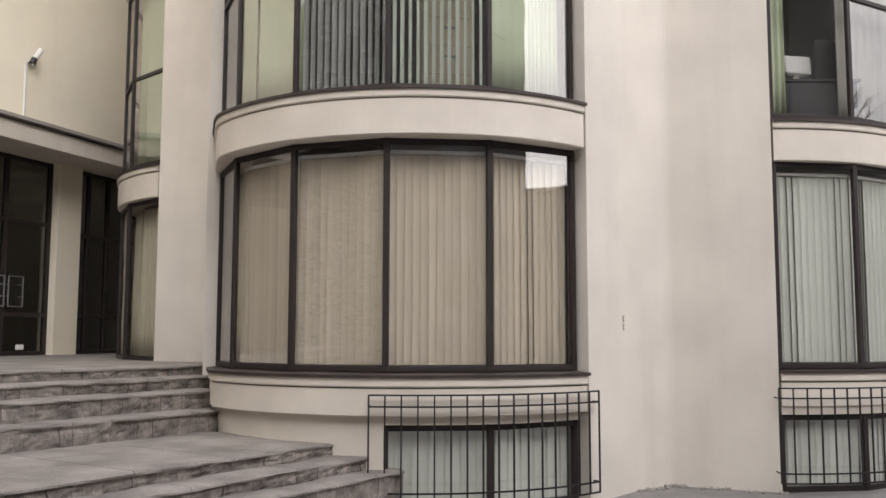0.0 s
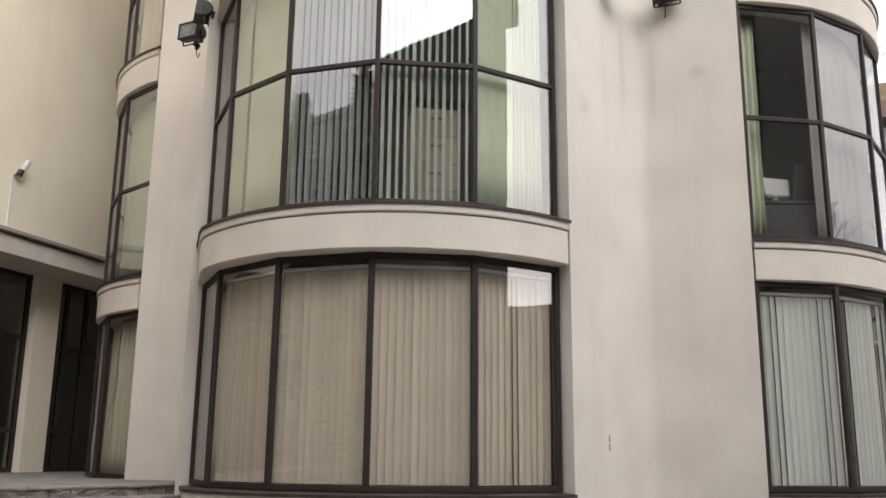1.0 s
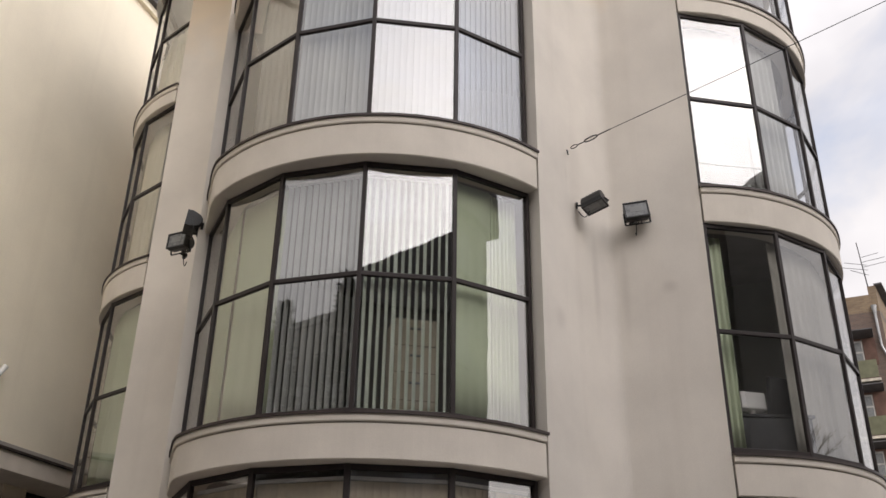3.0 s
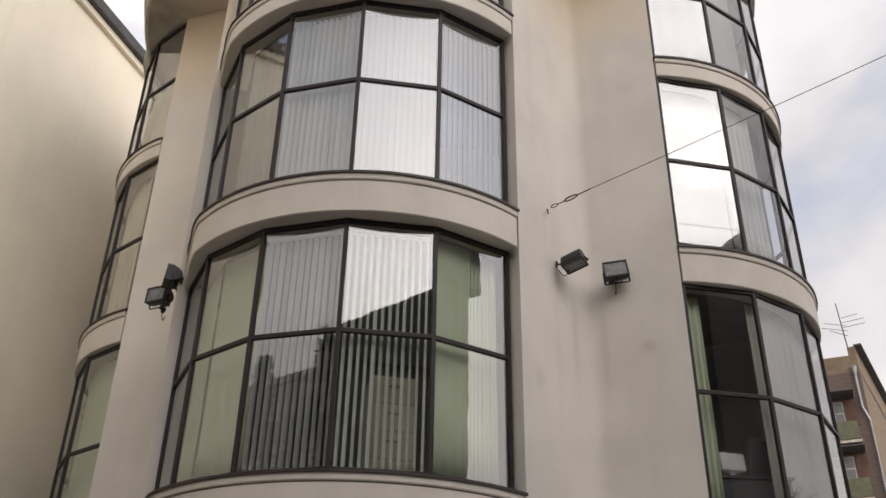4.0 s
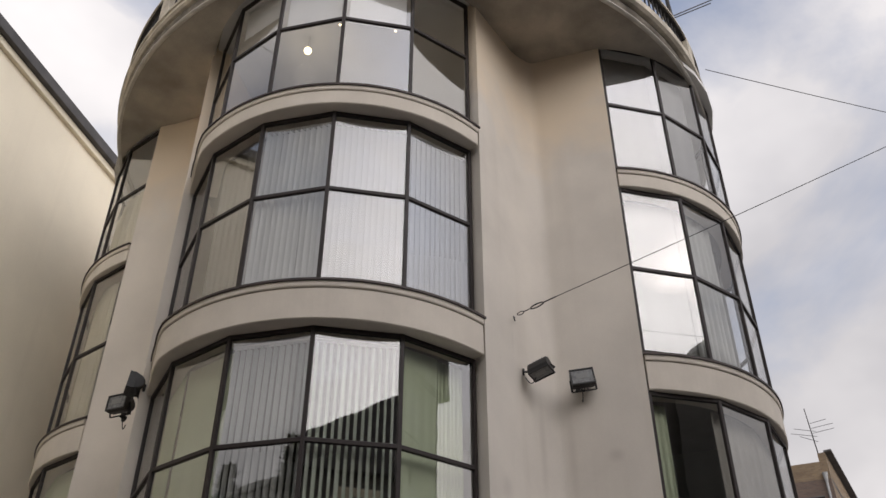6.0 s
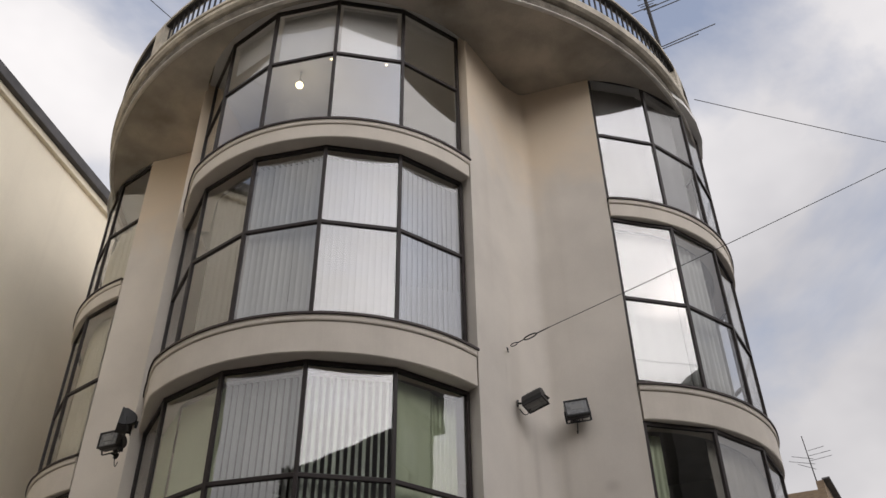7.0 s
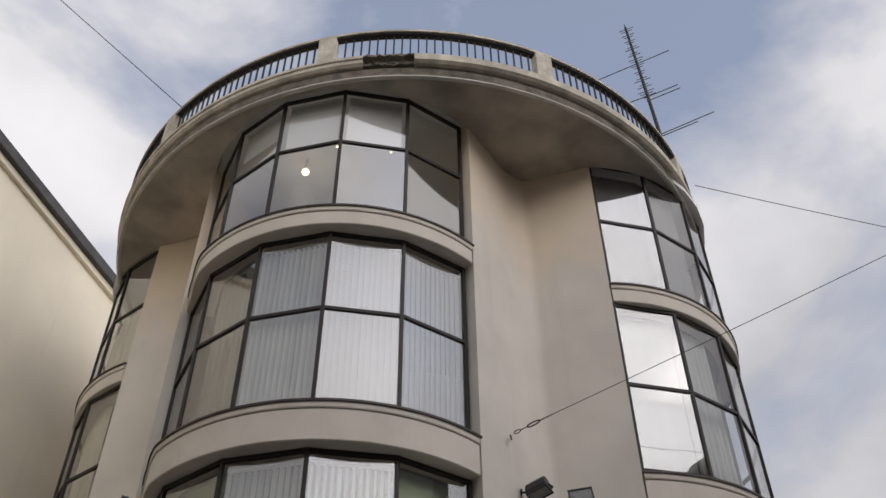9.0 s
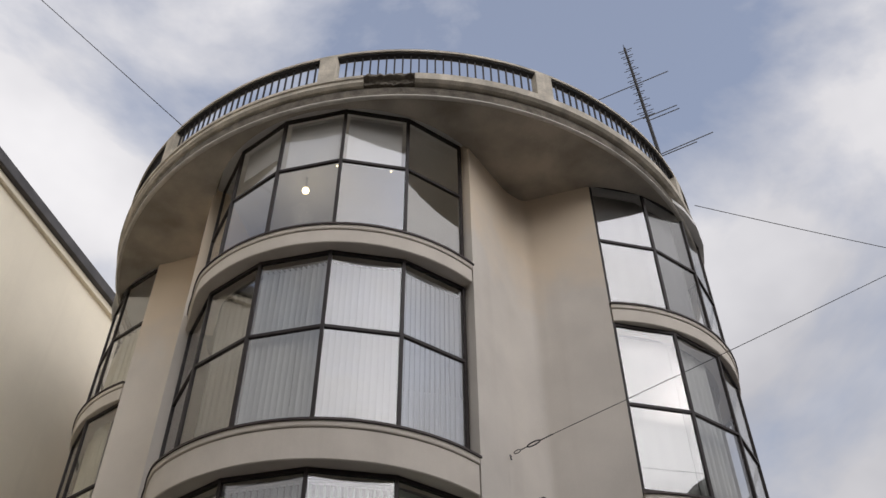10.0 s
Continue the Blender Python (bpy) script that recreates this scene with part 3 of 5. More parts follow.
rail = empty("balcony_railing", "concrete handrail on pillars with thin metal balusters round the roof terrace", "railing", kind="structure", at=(*TOWER, CORNICE_Z))


def rpart(nm, bm, m, lab=""):
    o = part(nm, bm, m, rail, lab)
    o.data.transform(Matrix.Translation(rail.location).inverted())
    return o


RR = TOWER_R - 0.08
rpart("handrail", ring(TOWER, 0, 360, [(RR - 0.08, RAIL_Z - 0.065), (RR + 0.08, RAIL_Z - 0.065), (RR + 0.08, RAIL_Z - 0.015), (RR + 0.06, RAIL_Z), (RR - 0.08, RAIL_Z)], 128), CONCRETE)
rpart("bottom_bar", ring(TOWER, 0, 360, [(RR - 0.02, CORNICE_Z + 0.05), (RR + 0.01, CORNICE_Z + 0.05), (RR + 0.01, CORNICE_Z + 0.075), (RR - 0.02, CORNICE_Z + 0.075)], 96), IRON)
rpart("top_bar", ring(TOWER, 0, 360, [(RR - 0.05, RAIL_Z - 0.10), (RR + 0.055, RAIL_Z - 0.10), (RR + 0.055, RAIL_Z - 0.066), (RR - 0.05, RAIL_Z - 0.066)], 128), IRON)
PILLARS = [-107.6 - 33.5 * k for k in range(1, 5)] + [-107.6, -71.8] + [-71.8 + 36 * k for k in range(1, 4)]
pill = None
for a in PILLARS:
    q = polar((0, 0), RR, a)
    m = pose(q.x, q.y, (RAIL_Z - CORNICE_Z - 0.065) / 2, 0, 0, a)
    if pill is None:
        pill = part("pillar", box(Matrix.Identity(4), 0.16, 0.30, RAIL_Z - CORNICE_Z - 0.065, 0.012), CONCRETE, rail)
        pill.matrix_local = m
    else:
        share("pillar", pill, m, rail)
bal = None
for k in range(200):
    a = -205 + 1.32 * k
    if a > 45 or any(abs((a - b + 180) % 360 - 180) < 2.0 for b in PILLARS):
        continue
    q = polar((0, 0), RR, a)
    m = pose(q.x, q.y, (RAIL_Z - CORNICE_Z - 0.065) / 2, 0, 0, a)
    if bal is None:
        bal = part("baluster", box(Matrix.Identity(4), 0.024, 0.024, RAIL_Z - CORNICE_Z - 0.065), IRON, rail)
        bal.matrix_local = m
    else:
        share("baluster", bal, m, rail)

# ---- steps and terrace ----
EDGE, DOWN = Vector((0.56, 0.83)).normalized(), Vector((0.83, -0.56)).normalized()
# place along DOWN of each step's front, and its height
STEPS = [(-8.45, 1.307), (-8.07, 1.19), (-7.74, 1.06), (-7.42, 0.87), (-5.71, 0.65), (-5.38, 0.53), (-5.10, 0.41)]


def along(s, e):
    return Vector((DOWN.x * s + EDGE.x * e, DOWN.y * s + EDGE.y * e))


def step_end(s):
    """Where the step's front meets the bay's foot, or the basement window."""
    c, r = Vector(BAYS["middle"][0]), 2.44
    best = None
    for i in range(2000):
        e = -2 + i * 0.01
        p = along(s, e)
        if (p - c).length < r:
            best = e
            break
    return best if best is not None else 7.0


def rough_block(s_front, s_back, e0, e1, z0, z1, rough, nose):
    """A hewn block: its front face and upper edge are chipped and uneven."""
    bm = bmesh.new()
    n = max(6, int((e1 - e0) / 0.05))
    prof = [(s_back, z0), (s_back, z1), (s_front - 0.02, z1), (s_front + nose, z1 - 0.016), (s_front + nose, (z0 + z1) / 2), (s_front, z0)]
    rows = []
    for i in range(n + 1):
        e = e0 + (e1 - e0) * i / n
        row = []
        for j, (q, z) in enumerate(prof):
            if j >= 2:
                v = Vector((e * 2.2, q * 3 + j * 0.15, z * 6))
                chip = max(0.0, noise.noise(v * 1.1) - 0.12) * rough * 3.2
                q -= chip + rough * 0.5 * (noise.noise(v * 3.1) + 0.4)
                if j in (2, 3):
                    z -= chip * 0.7 + 0.004 * noise.noise(v * 4)
            p = along(q, e)
            row.append(bm.verts.new((p.x, p.y, z)))
        rows.append(row)
    k = len(prof)
    for a, b in zip(rows[:-1], rows[1:]):
        for j in range(k):
            bm.faces.new((a[j], a[(j + 1) % k], b[(j + 1) % k], b[j]))
    bm.faces.new(rows[0])
    bm.faces.new(rows[-1][::-1])
    return bm


def riser_block(s_front, s_back, e0, e1, z0, z1):
    """Crumbling masonry under a tread: a finely broken front face."""
    bm = bmesh.new()
    n, m = max(8, int((e1 - e0) / 0.03)), 6
    grid = []
    for i in range(n + 1):
        e = e0 + (e1 - e0) * i / n
        row = []
        for j in range(m + 1):
            z = z0 + (z1 - z0) * j / m
            v = Vector((e * 3.0, s_front, z * 9.0))
            q = s_front - 0.022 * max(0.0, noise.noise(v) + 0.15) - 0.02 * max(0.0, noise.noise(v * 2.7)) - 0.012 * noise.noise(v * 5.3) - 0.012
            if j == m:
                q = s_front - 0.012
            p = along(q, e)
            row.append(bm.verts.new((p.x, p.y, z)))
        for q, z in ((s_back, z1), (s_back, z0)):
            p = along(q, e)
            row.append(bm.verts.new((p.x, p.y, z)))
        grid.append(row)
    k = m + 3
    for a, b in zip(grid[:-1], grid[1:]):
        for j in range(k):
            bm.faces.new((a[j], a[(j + 1) % k], b[(j + 1) % k], b[j]))
    bm.faces.new(grid[0])
    bm.faces.new(grid[-1][::-1])
    return bm


stairs = empty("stairs", "worn grey stone steps with broken edges, rising to a terrace", "stairs", kind="structure")
terrace = tagged(obj("terrace", prism([tuple(along(-8.68, -14)), tuple(along(-8.68, step_end(-8.45) + 0.6)), (-2.2, 12.0), (-3.2, 15.0), (-3.0, 24.0), (-12, 24), (-18, 2)], 0.0, 1.30), STONE),
                 "grey stone terrace before the entrance", "terrace", kind="structure")
random.seed(4)
for k, (s, z) in enumerate(STEPS):
    e1 = step_end(s) + (0.12 if k < 4 else 0.0)
    backs = STEPS[k - 1][0] - 0.25 if k else s - 0.6
    e = -7.0
    while e < e1 - 0.05:
        ln = min(random.uniform(0.9, 1.6), e1 - e)
        if e1 - e - ln < 0.4:
            ln = e1 - e
        depth = min(s - backs, 2.4)
        part("tread", rough_block(s, s - depth, e + 0.004, e + ln - 0.004, z - 0.034, z, 0.024, 0.0), STONE, stairs)
        zl = STEPS[k + 1][1] - 0.03 if k + 1 < len(STEPS) else -0.1
        # the courses under the tread, in short broken stones
        cuts = [e]
        while cuts[-1] < e + ln - 0.34:
            cuts.append(cuts[-1] + random.uniform(0.16, 0.42))
        cuts.append(e + ln)
        for c0, c1 in zip(cuts[:-1], cuts[1:]):
            if c1 - c0 > 0.03:
                part("riser", riser_block(s - 0.004 - random.uniform(0, 0.014), s - 0.15, c0 + 0.003, c1 - 0.003, zl, z - 0.035), STONE_DARK, stairs)
        e += ln
    # rubble core under the step
    q0, q1 = along(s - 0.14, -7), along(s - 0.14, e1 - 0.02)
    q2, q3 = along(-9.0, e1 - 0.02), along(-9.0, -7)
    part("core", prism([tuple(q0), tuple(q1), tuple(q2), tuple(q3)], -0.1 + 0.001 * k, z - 0.075), STONE_DARK, stairs)

# ---- the wing beside the tower ----
W0, WD = Vector((-6.9, 14.0)), Vector((0.339, 0.941)).normalized()
WN = Vector((WD.y, -WD.x))        # towards the camera's side


def wing(e, off=0.0, z=None):
    p = W0 + WD * e + WN * off
    return p if z is None else Vector((p.x, p.y, z))


def wing_box(name, e0, e1, o0, o1, z0, z1, material, parent=None, label="", bevel=0.0):
    q = wing((e0 + e1) / 2, (o0 + o1) / 2)
    return obj(name, box(pose(q.x, q.y, (z0 + z1) / 2, 0, 0, math.degrees(math.atan2(WD.y, WD.x))), e1 - e0, o1 - o0, z1 - z0, bevel), material, parent, label)


tagged(wing_box("wall_wing", -16, 6.0, -0.4, 0.0, 5.16, 15.2, PLASTER_WING), "tall blank cream plaster wall of the neighbouring wing", "wall", kind="structure")
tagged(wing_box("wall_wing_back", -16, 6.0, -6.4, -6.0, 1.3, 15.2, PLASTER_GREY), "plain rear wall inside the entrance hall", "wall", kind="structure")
tagged(wing_box("ceiling_wing", -16, 6.0, -6.0, -1.0, 4.72, 5.1, SOFFIT), "grey ceiling of the entrance hall", "ceiling", kind="structure")
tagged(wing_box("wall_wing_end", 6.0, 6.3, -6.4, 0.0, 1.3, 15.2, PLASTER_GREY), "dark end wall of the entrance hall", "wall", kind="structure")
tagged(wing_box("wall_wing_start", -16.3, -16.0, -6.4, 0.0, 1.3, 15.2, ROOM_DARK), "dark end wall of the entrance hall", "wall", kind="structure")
tagged(wing_box("floor_hall", -16, 6.0, -6.0, -0.95, 1.26, 1.304, STONE_DARK), "dark stone floor of the entrance hall", "floor", kind="structure")
tagged(wing_box("roof_wing", -16.3, 6.3, -6.4, -0.4, 15.2, 15.5, ROOF), "dark metal roof of the wing", "roof", kind="structure")
can = empty("entrance_canopy", "pale plaster canopy edge with brown sheet flashing above the entrance", "canopy", kind="structure")
wing_box("canopy_slab", -16, 5.0, -1.2, 0.12, 4.72, 5.02, PLASTER_BAND, can, bevel=0.01)
wing_box("canopy_flashing", -16, 5.0, -0.02, 0.17, 5.022, 5.06, FLASH, can, "brown sheet flashing")
wing_box("canopy_upstand", -16, 5.0, -0.02, 0.03, 5.06, 5.16, PLASTER_GREY, can)
eave = empty("roof_eave", "dark metal roof edge over pale eave moulding", "roof edge", kind="structure")
wing_box("eave_moulding", -16, 6.0, -0.4, 0.10, 15.2, 15.36, PLASTER_WING, eave, bevel=0.015)
wing_box("eave_gutter", -16, 6.0, -0.4, 0.22, 15.362, 15.62, ROOF, eave, "dark grey sheet metal roof edge", bevel=0.02)
col = tagged(wing_box("column", 1.97, 2.55, -1.0, -0.7, 1.3, 4.72, PLASTER_WING, bevel=0.012), "square cream plaster column beside the glazed entrance", "column", kind="structure")


def glazing(name, e0, e1, uprights, bars, label, handle=None):
    th = empty(name, label, "glazing", kind="structure")
    off = -0.88
    for e in uprights:
        wing_box("upright", e - 0.035, e + 0.035, off - 0.04, off + 0.04, 1.31, 4.72, FRAME, th, bevel=0.005)
    for z in bars:
        wing_box("rail", e0, e1, off - 0.032, off + 0.032, z - 0.035, z + 0.035, FRAME, th)
    for u, v in zip(uprights[:-1], uprights[1:]):
        o = wing_box("pane", u + 0.035, v - 0.035, off - 0.004, off + 0.004, 1.35, 4.68, GLASS_DARK, th)
        o.visible_shadow = False
    if handle:
        for e in handle:
            bm = bmesh.new()
            f = e + 0.31
            for z in (2.13, 2.64):
                rod(bm, wing(e, off + 0.1, z), wing(f, off + 0.1, z), 0.012)
            for g in (e, f):
                rod(bm, wing(g, off + 0.1, 2.13), wing(g, off + 0.1, 2.64), 0.014)
                rod(bm, wing(g, off, 2.30), wing(g, off + 0.1, 2.30), 0.012)
                rod(bm, wing(g, off, 2.50), wing(g, off + 0.1, 2.50), 0.012)
            obj("handle", bm, STEEL, th, "steel pull handle")
    return th


door_glazing = glazing("door_1", -4.0, 1.96, [-4.0, -2.6, -0.9, 0.95, 1.93], [1.34, 2.0, 3.6, 4.68], "dark glazed entrance door with steel pull handles", (1.0, 0.6))
wing_box("sticker", 1.30, 1.48, -0.874, -0.87, 1.40, 1.49, WHITE_PLASTIC, door_glazing, "small white sticker low on the glass")
glazing("window_20", 2.56, 5.5, [2.59, 2.92, 3.45, 4.1, 4.8, 5.5], [1.34, 2.0, 3.5, 4.68], "dark glazed side light beside the entrance")

# ---- blinds and curtains behind the panes ----


def build_blind(bay, n, k, material, turn, label, z1=None, f0=0.0, f1=1.0, gaps=(), back=0.085, bunch=1.0):
    """Vertical blind behind one field of a bay window: head rail and hanging slats, each turned by turn degrees."""
    c, a = BAYS[bay]
    q0, q1 = polar(c, GLASS_AT[bay] - back, a + TURN[bay] * k), polar(c, GLASS_AT[bay] - back, a + TURN[bay] * (k + 1))
    z0 = BANDS[n][2] + 0.065 if n >= 0 else 0.05
    z1 = (HEADS[n] - 0.1 if n >= 0 else 0.80) if z1 is None else z1
    d = q1 - q0
    u = d.normalized()
    p0, p1 = q0 + d * f0 + u * 0.012, q0 + d * f1 - u * 0.012
    ang = math.degrees(math.atan2(u.y, u.x))
    th = empty("vertical_blind", label, "blind", "vertical blinds", "", (p0.x, p0.y, z0))
    inv = Matrix.Translation(th.location).inverted()
    bm = bmesh.new()
    beam(bm, (p0.x, p0.y, z1 - 0.02), (p1.x, p1.y, z1 - 0.02), 0.045, 0.035, 0.005)
    o = part("head_rail", bm, WHITE_PLASTIC, th)
    o.data.transform(inv)
    ln = (p1 - p0).length
    pitch = 0.078 * bunch
    cnt = max(2, int(ln / pitch))
    base = None
    rnd = random.Random(hash((len(bay), n, k)) % 1000)
    for i in range(cnt):
        p = p0 + u * (ln * (i + 0.5) / cnt)
        t = turn + rnd.uniform(-5, 5)
        if i in gaps:
            t += 22
        m = pose(p.x - th.location.x, p.y - th.location.y, (z1 - z0) / 2 - 0.02, 0, rnd.uniform(-0.25, 0.25), ang + t)
        if base is None:
            bm = bmesh.new()
            # a slightly dished slat
            h = (z1 - z0 - 0.05) / 2
            row = [(-0.0445, 0.0), (-0.022, 0.005), (0.0, 0.0065), (0.022, 0.005), (0.0445, 0.0)]
            f = [[bm.verts.new((x, y + s, z)) for x, y in row] for s in (0, 0.0015) for z in (-h, h)]
            for j in range(4):
                bm.faces.new((f[0][j], f[0][j + 1], f[1][j + 1], f[1][j]))
                bm.faces.new((f[2][j], f[3][j], f[3][j + 1], f[2][j + 1]))
            base = part("slat", bm, material, th)
            base.matrix_local = m
        else:
            share("slat", base, m, th)
    return th


def build_curtain(bay, n, k, material, label, f0=0.0, f1=1.0, z0=None, z1=None, back=0.2, folds=9, deep=0.03):
    """A hanging curtain with soft folds."""
    c, a = BAYS[bay]
    q0, q1 = polar(c, GLASS_AT[bay] - back, a + TURN[bay] * k), polar(c, GLASS_AT[bay] - back, a + TURN[bay] * (k + 1))
    z0 = BANDS[n][2] + 0.06 if z0 is None else z0
    z1 = HEADS[n] - 0.08 if z1 is None else z1
    d = q1 - q0
    u = d.normalized()
    nn = Vector((u.y, -u.x))
    bm = bmesh.new()
    cols = []
    N = folds * 8
    rnd = random.Random(k * 7 + n)
    ph = [rnd.uniform(0, 6) for _ in range(3)]
    for i in range(N + 1):
        s = i / N
        line = []
        for j in range(7):
            z = z0 + (z1 - z0) * j / 6
            w = deep * (0.5 + 0.5 * (1 - j / 6)) * (math.sin(s * folds * 6.283 + ph[0]) + 0.4 * math.sin(s * folds * 2.4 + ph[1] + j * 0.15))
            p = q0 + d * (f0 + (f1 - f0) * s) + nn * w
            line.append(bm.verts.new((p.x, p.y, z)))
        cols.append(line)
    for i in range(N):
        for j in range(6):
            bm.faces.new((cols[i][j], cols[i + 1][j], cols[i + 1][j + 1], cols[i][j + 1]))
    ob = obj("curtain", bm, material, smooth=True)
    md = ob.modifiers.new("thick", "SOLIDIFY")
    md.thickness = 0.004
    return tagged(ob, label, "curtain", "window curtains")


BEIGE = "closed beige fabric vertical blind behind the ground floor pane"
for k in range(1, 5):
    build_blind("middle", 0, k, SLAT_BEIGE, 6 + 5 * (k == 1), BEIGE, gaps={2: (4,), 4: (6,)}.get(k, ()))
build_curtain("middle", 0, 0, CURTAIN_BEIGE, "pale beige curtain in the bay's side pane", 0.1, 0.8)
build_curtain("middle", 1, 0, CURTAIN, "pale green curtain hanging straight", 0.1, 1.0, folds=4, deep=0.004)
build_curtain("middle", 1, 1, CURTAIN, "pale green curtain hanging straight", 0.05, 1.0, folds=4, deep=0.004)
build_blind("middle", 1, 2, SLAT_WHITE, 80, "half-open white vertical blind before a dark room")
build_blind("middle", 1, 3, SLAT_GREEN, 62, "half-open white vertical blind before a dark room")
build_curtain("middle", 1, 4, CURTAIN, "pale green curtain hanging straight", 0.02, 0.56, folds=4, deep=0.004, back=0.12)
build_curtain("middle", 1, 4, CURTAIN, "pleated pale green curtain drawn to the jamb", 0.5, 0.98, folds=8, deep=0.025, back=0.16)
build_curtain("middle", 2, 1, CURTAIN_GREY, "grey-beige curtain behind the third floor pane", 0.0, 1.0, folds=7, deep=0.012)
build_blind("middle", 2, 2, SLAT_WHITE, 62, "half-open pale grey vertical blind")
build_blind("middle", 2, 3, SLAT_GREY, 24, "nearly closed pale grey vertical blind")
build_blind("middle", 2, 4, SLAT_GREY, 24, "nearly closed pale grey vertical blind")
for k in range(3):
    build_blind("right", 0, k, SLAT_PALE, 4, "closed pale green fabric vertical blind behind the ground floor pane", gaps=(2, 9))
build_curtain("right", 1, 0, CURTAIN, "narrow pale green curtain beside a dark room", 0.0, 0.28, folds=3, deep=0.02)
for k in (1, 2):
    build_curtain("right", 1, k, CURTAIN_GREY, "thin grey net curtain behind the pane", 0.0, 1.0, folds=6, deep=0.012)
build_curtain("right", 2, 1, SLAT_WHITE, "thin white curtain behind the pane", 0.0, 0.9, folds=7)
build_curtain("right", 2, 0, SLAT_WHITE, "thin white curtain behind the pane", 0.0, 1.0, folds=4, deep=0.004)
build_curtain("right", 3, 0, SLAT_GREY, "straight pale grey curtain behind the pane", 0.0, 1.0, folds=3, deep=0.008)
build_curtain("right", 3, 1, SLAT_GREY, "straight pale grey curtain behind the pane", 0.0, 1.0, folds=3, deep=0.008)
build_curtain("left", 0, 3, CURTAIN_BEIGE, "draped beige curtain gathered to one side", 0.1, 1.0, folds=6, deep=0.04)
build_curtain("left", 2, 2, CURTAIN_BEIGE, "pale beige curtain with loose folds", 0.0, 1.0, folds=4)
build_curtain("left", 3, 3, CURTAIN_BEIGE, "pale beige curtain with loose folds", 0.0, 1.0, folds=5, z1=12.1)
build_curtain("left", 0, 4, CURTAIN_BEIGE, "draped beige curtain gathered to one side", 0.1, 0.95, folds=6, deep=0.05)
build_curtain("left", 1, 4, CURTAIN, "pale green curtain hanging straight", 0.0, 1.0, folds=4, deep=0.004)
build_curtain("left", 1, 3, CURTAIN, "pale green curtain hanging straight", 0.0, 1.0, folds=4, deep=0.004)
build_curtain("left", 2, 4, CURTAIN_BEIGE, "pale beige curtain with loose folds", 0.0, 0.45, folds=4)
build_curtain("left", 2, 3, CURTAIN_BEIGE, "pale beige curtain with loose folds", 0.3, 1.0, folds=4)
build_curtain("left", 3, 4, CURTAIN_BEIGE, "pale beige curtain with loose folds", 0.0, 1.0, folds=5, z1=12.1)



def build_roller(bay, n, k, z0, label):
    """A roller blind behind one field: tube, hanging cloth and weighted bottom bar."""
    c, a = BAYS[bay]
    r = GLASS_AT[bay] - 0.09
    q0, q1 = polar(c, r, a + TURN[bay] * (k + 0.06)), polar(c, r, a + TURN[bay] * (k + 0.94))
    z1 = HEADS[n] - 0.09
    th = empty("roller_blind", label, "blind", "roller blinds", "", (*q0, z0))
    inv = Matrix.Translation(th.location).inverted()
    bm = bmesh.new()
    rod(bm, (*q0, z1), (*q1, z1), 0.028, 12)
    part("tube", bm, WHITE_PLASTIC, th).data.transform(inv)
    bm = bmesh.new()
    beam(bm, (*q0, (z0 + z1) / 2), (*q1, (z0 + z1) / 2), 0.003, z1 - z0 - 0.03)
    part("cloth", bm, ROLLER, th, "off-white cloth").data.transform(inv)
    bm = bmesh.new()
    beam(bm, (*q0, z0), (*q1, z0), 0.016, 0.03, 0.004)
    part("bottom_bar", bm, WHITE_PLASTIC, th).data.transform(inv)


for k, zr in ((1, 12.6), (2, 12.28), (3, 12.15)):
    build_roller("middle", 3, k, zr, "off-white roller blind half lowered behind the top floor pane")

# ---- basement windows and their grilles ----


def build_basement(bay, k0, num):
    c, a = BAYS[bay]
    z0, z1 = 0.0, 0.82
    th = empty("window_%d" % num, "dark framed basement window behind an iron grille", "window", "basement windows", "structure", (*c, z0))
    inv = Matrix.Translation(th.location).inverted()
    for k in range(3):
        q = polar(c, GLASS_AT[bay], a + TURN[bay] * (k0 + k))
        o = part("mullion", box(pose(q.x, q.y, 0.41, 0, 0, a + TURN[bay] * (k0 + k)), 0.06, 0.06, 0.818, 0.008), FRAME, th)
        o.data.transform(inv)
    for k in range(2):
        q0, q1 = polar(c, GLASS_AT[bay], a + TURN[bay] * (k0 + k)), polar(c, GLASS_AT[bay], a + TURN[bay] * (k0 + k + 1))
        d = (q1 - q0).normalized() * 0.026
        s0, s1 = q0 + d, q1 - d
        for nm, zz, hh in (("head_rail", 0.785, 0.06), ("sill_rail", 0.03, 0.06)):
            bm = bmesh.new()
            beam(bm, (*s0, zz), (*s1, zz), 0.055, hh, 0.005)
            part(nm, bm, FRAME, th).data.transform(inv)
        bm = bmesh.new()
        beam(bm, (*s0, 0.41), (*s1, 0.41), 0.006, 0.69)
        o = part("pane", bm, GLASS, th)
        o.data.transform(inv)
        o.visible_shadow = False
        build_blind(bay, -1, k0 + k, SLAT_PALE, 5, "nearly closed pale grey vertical blind in the basement window")


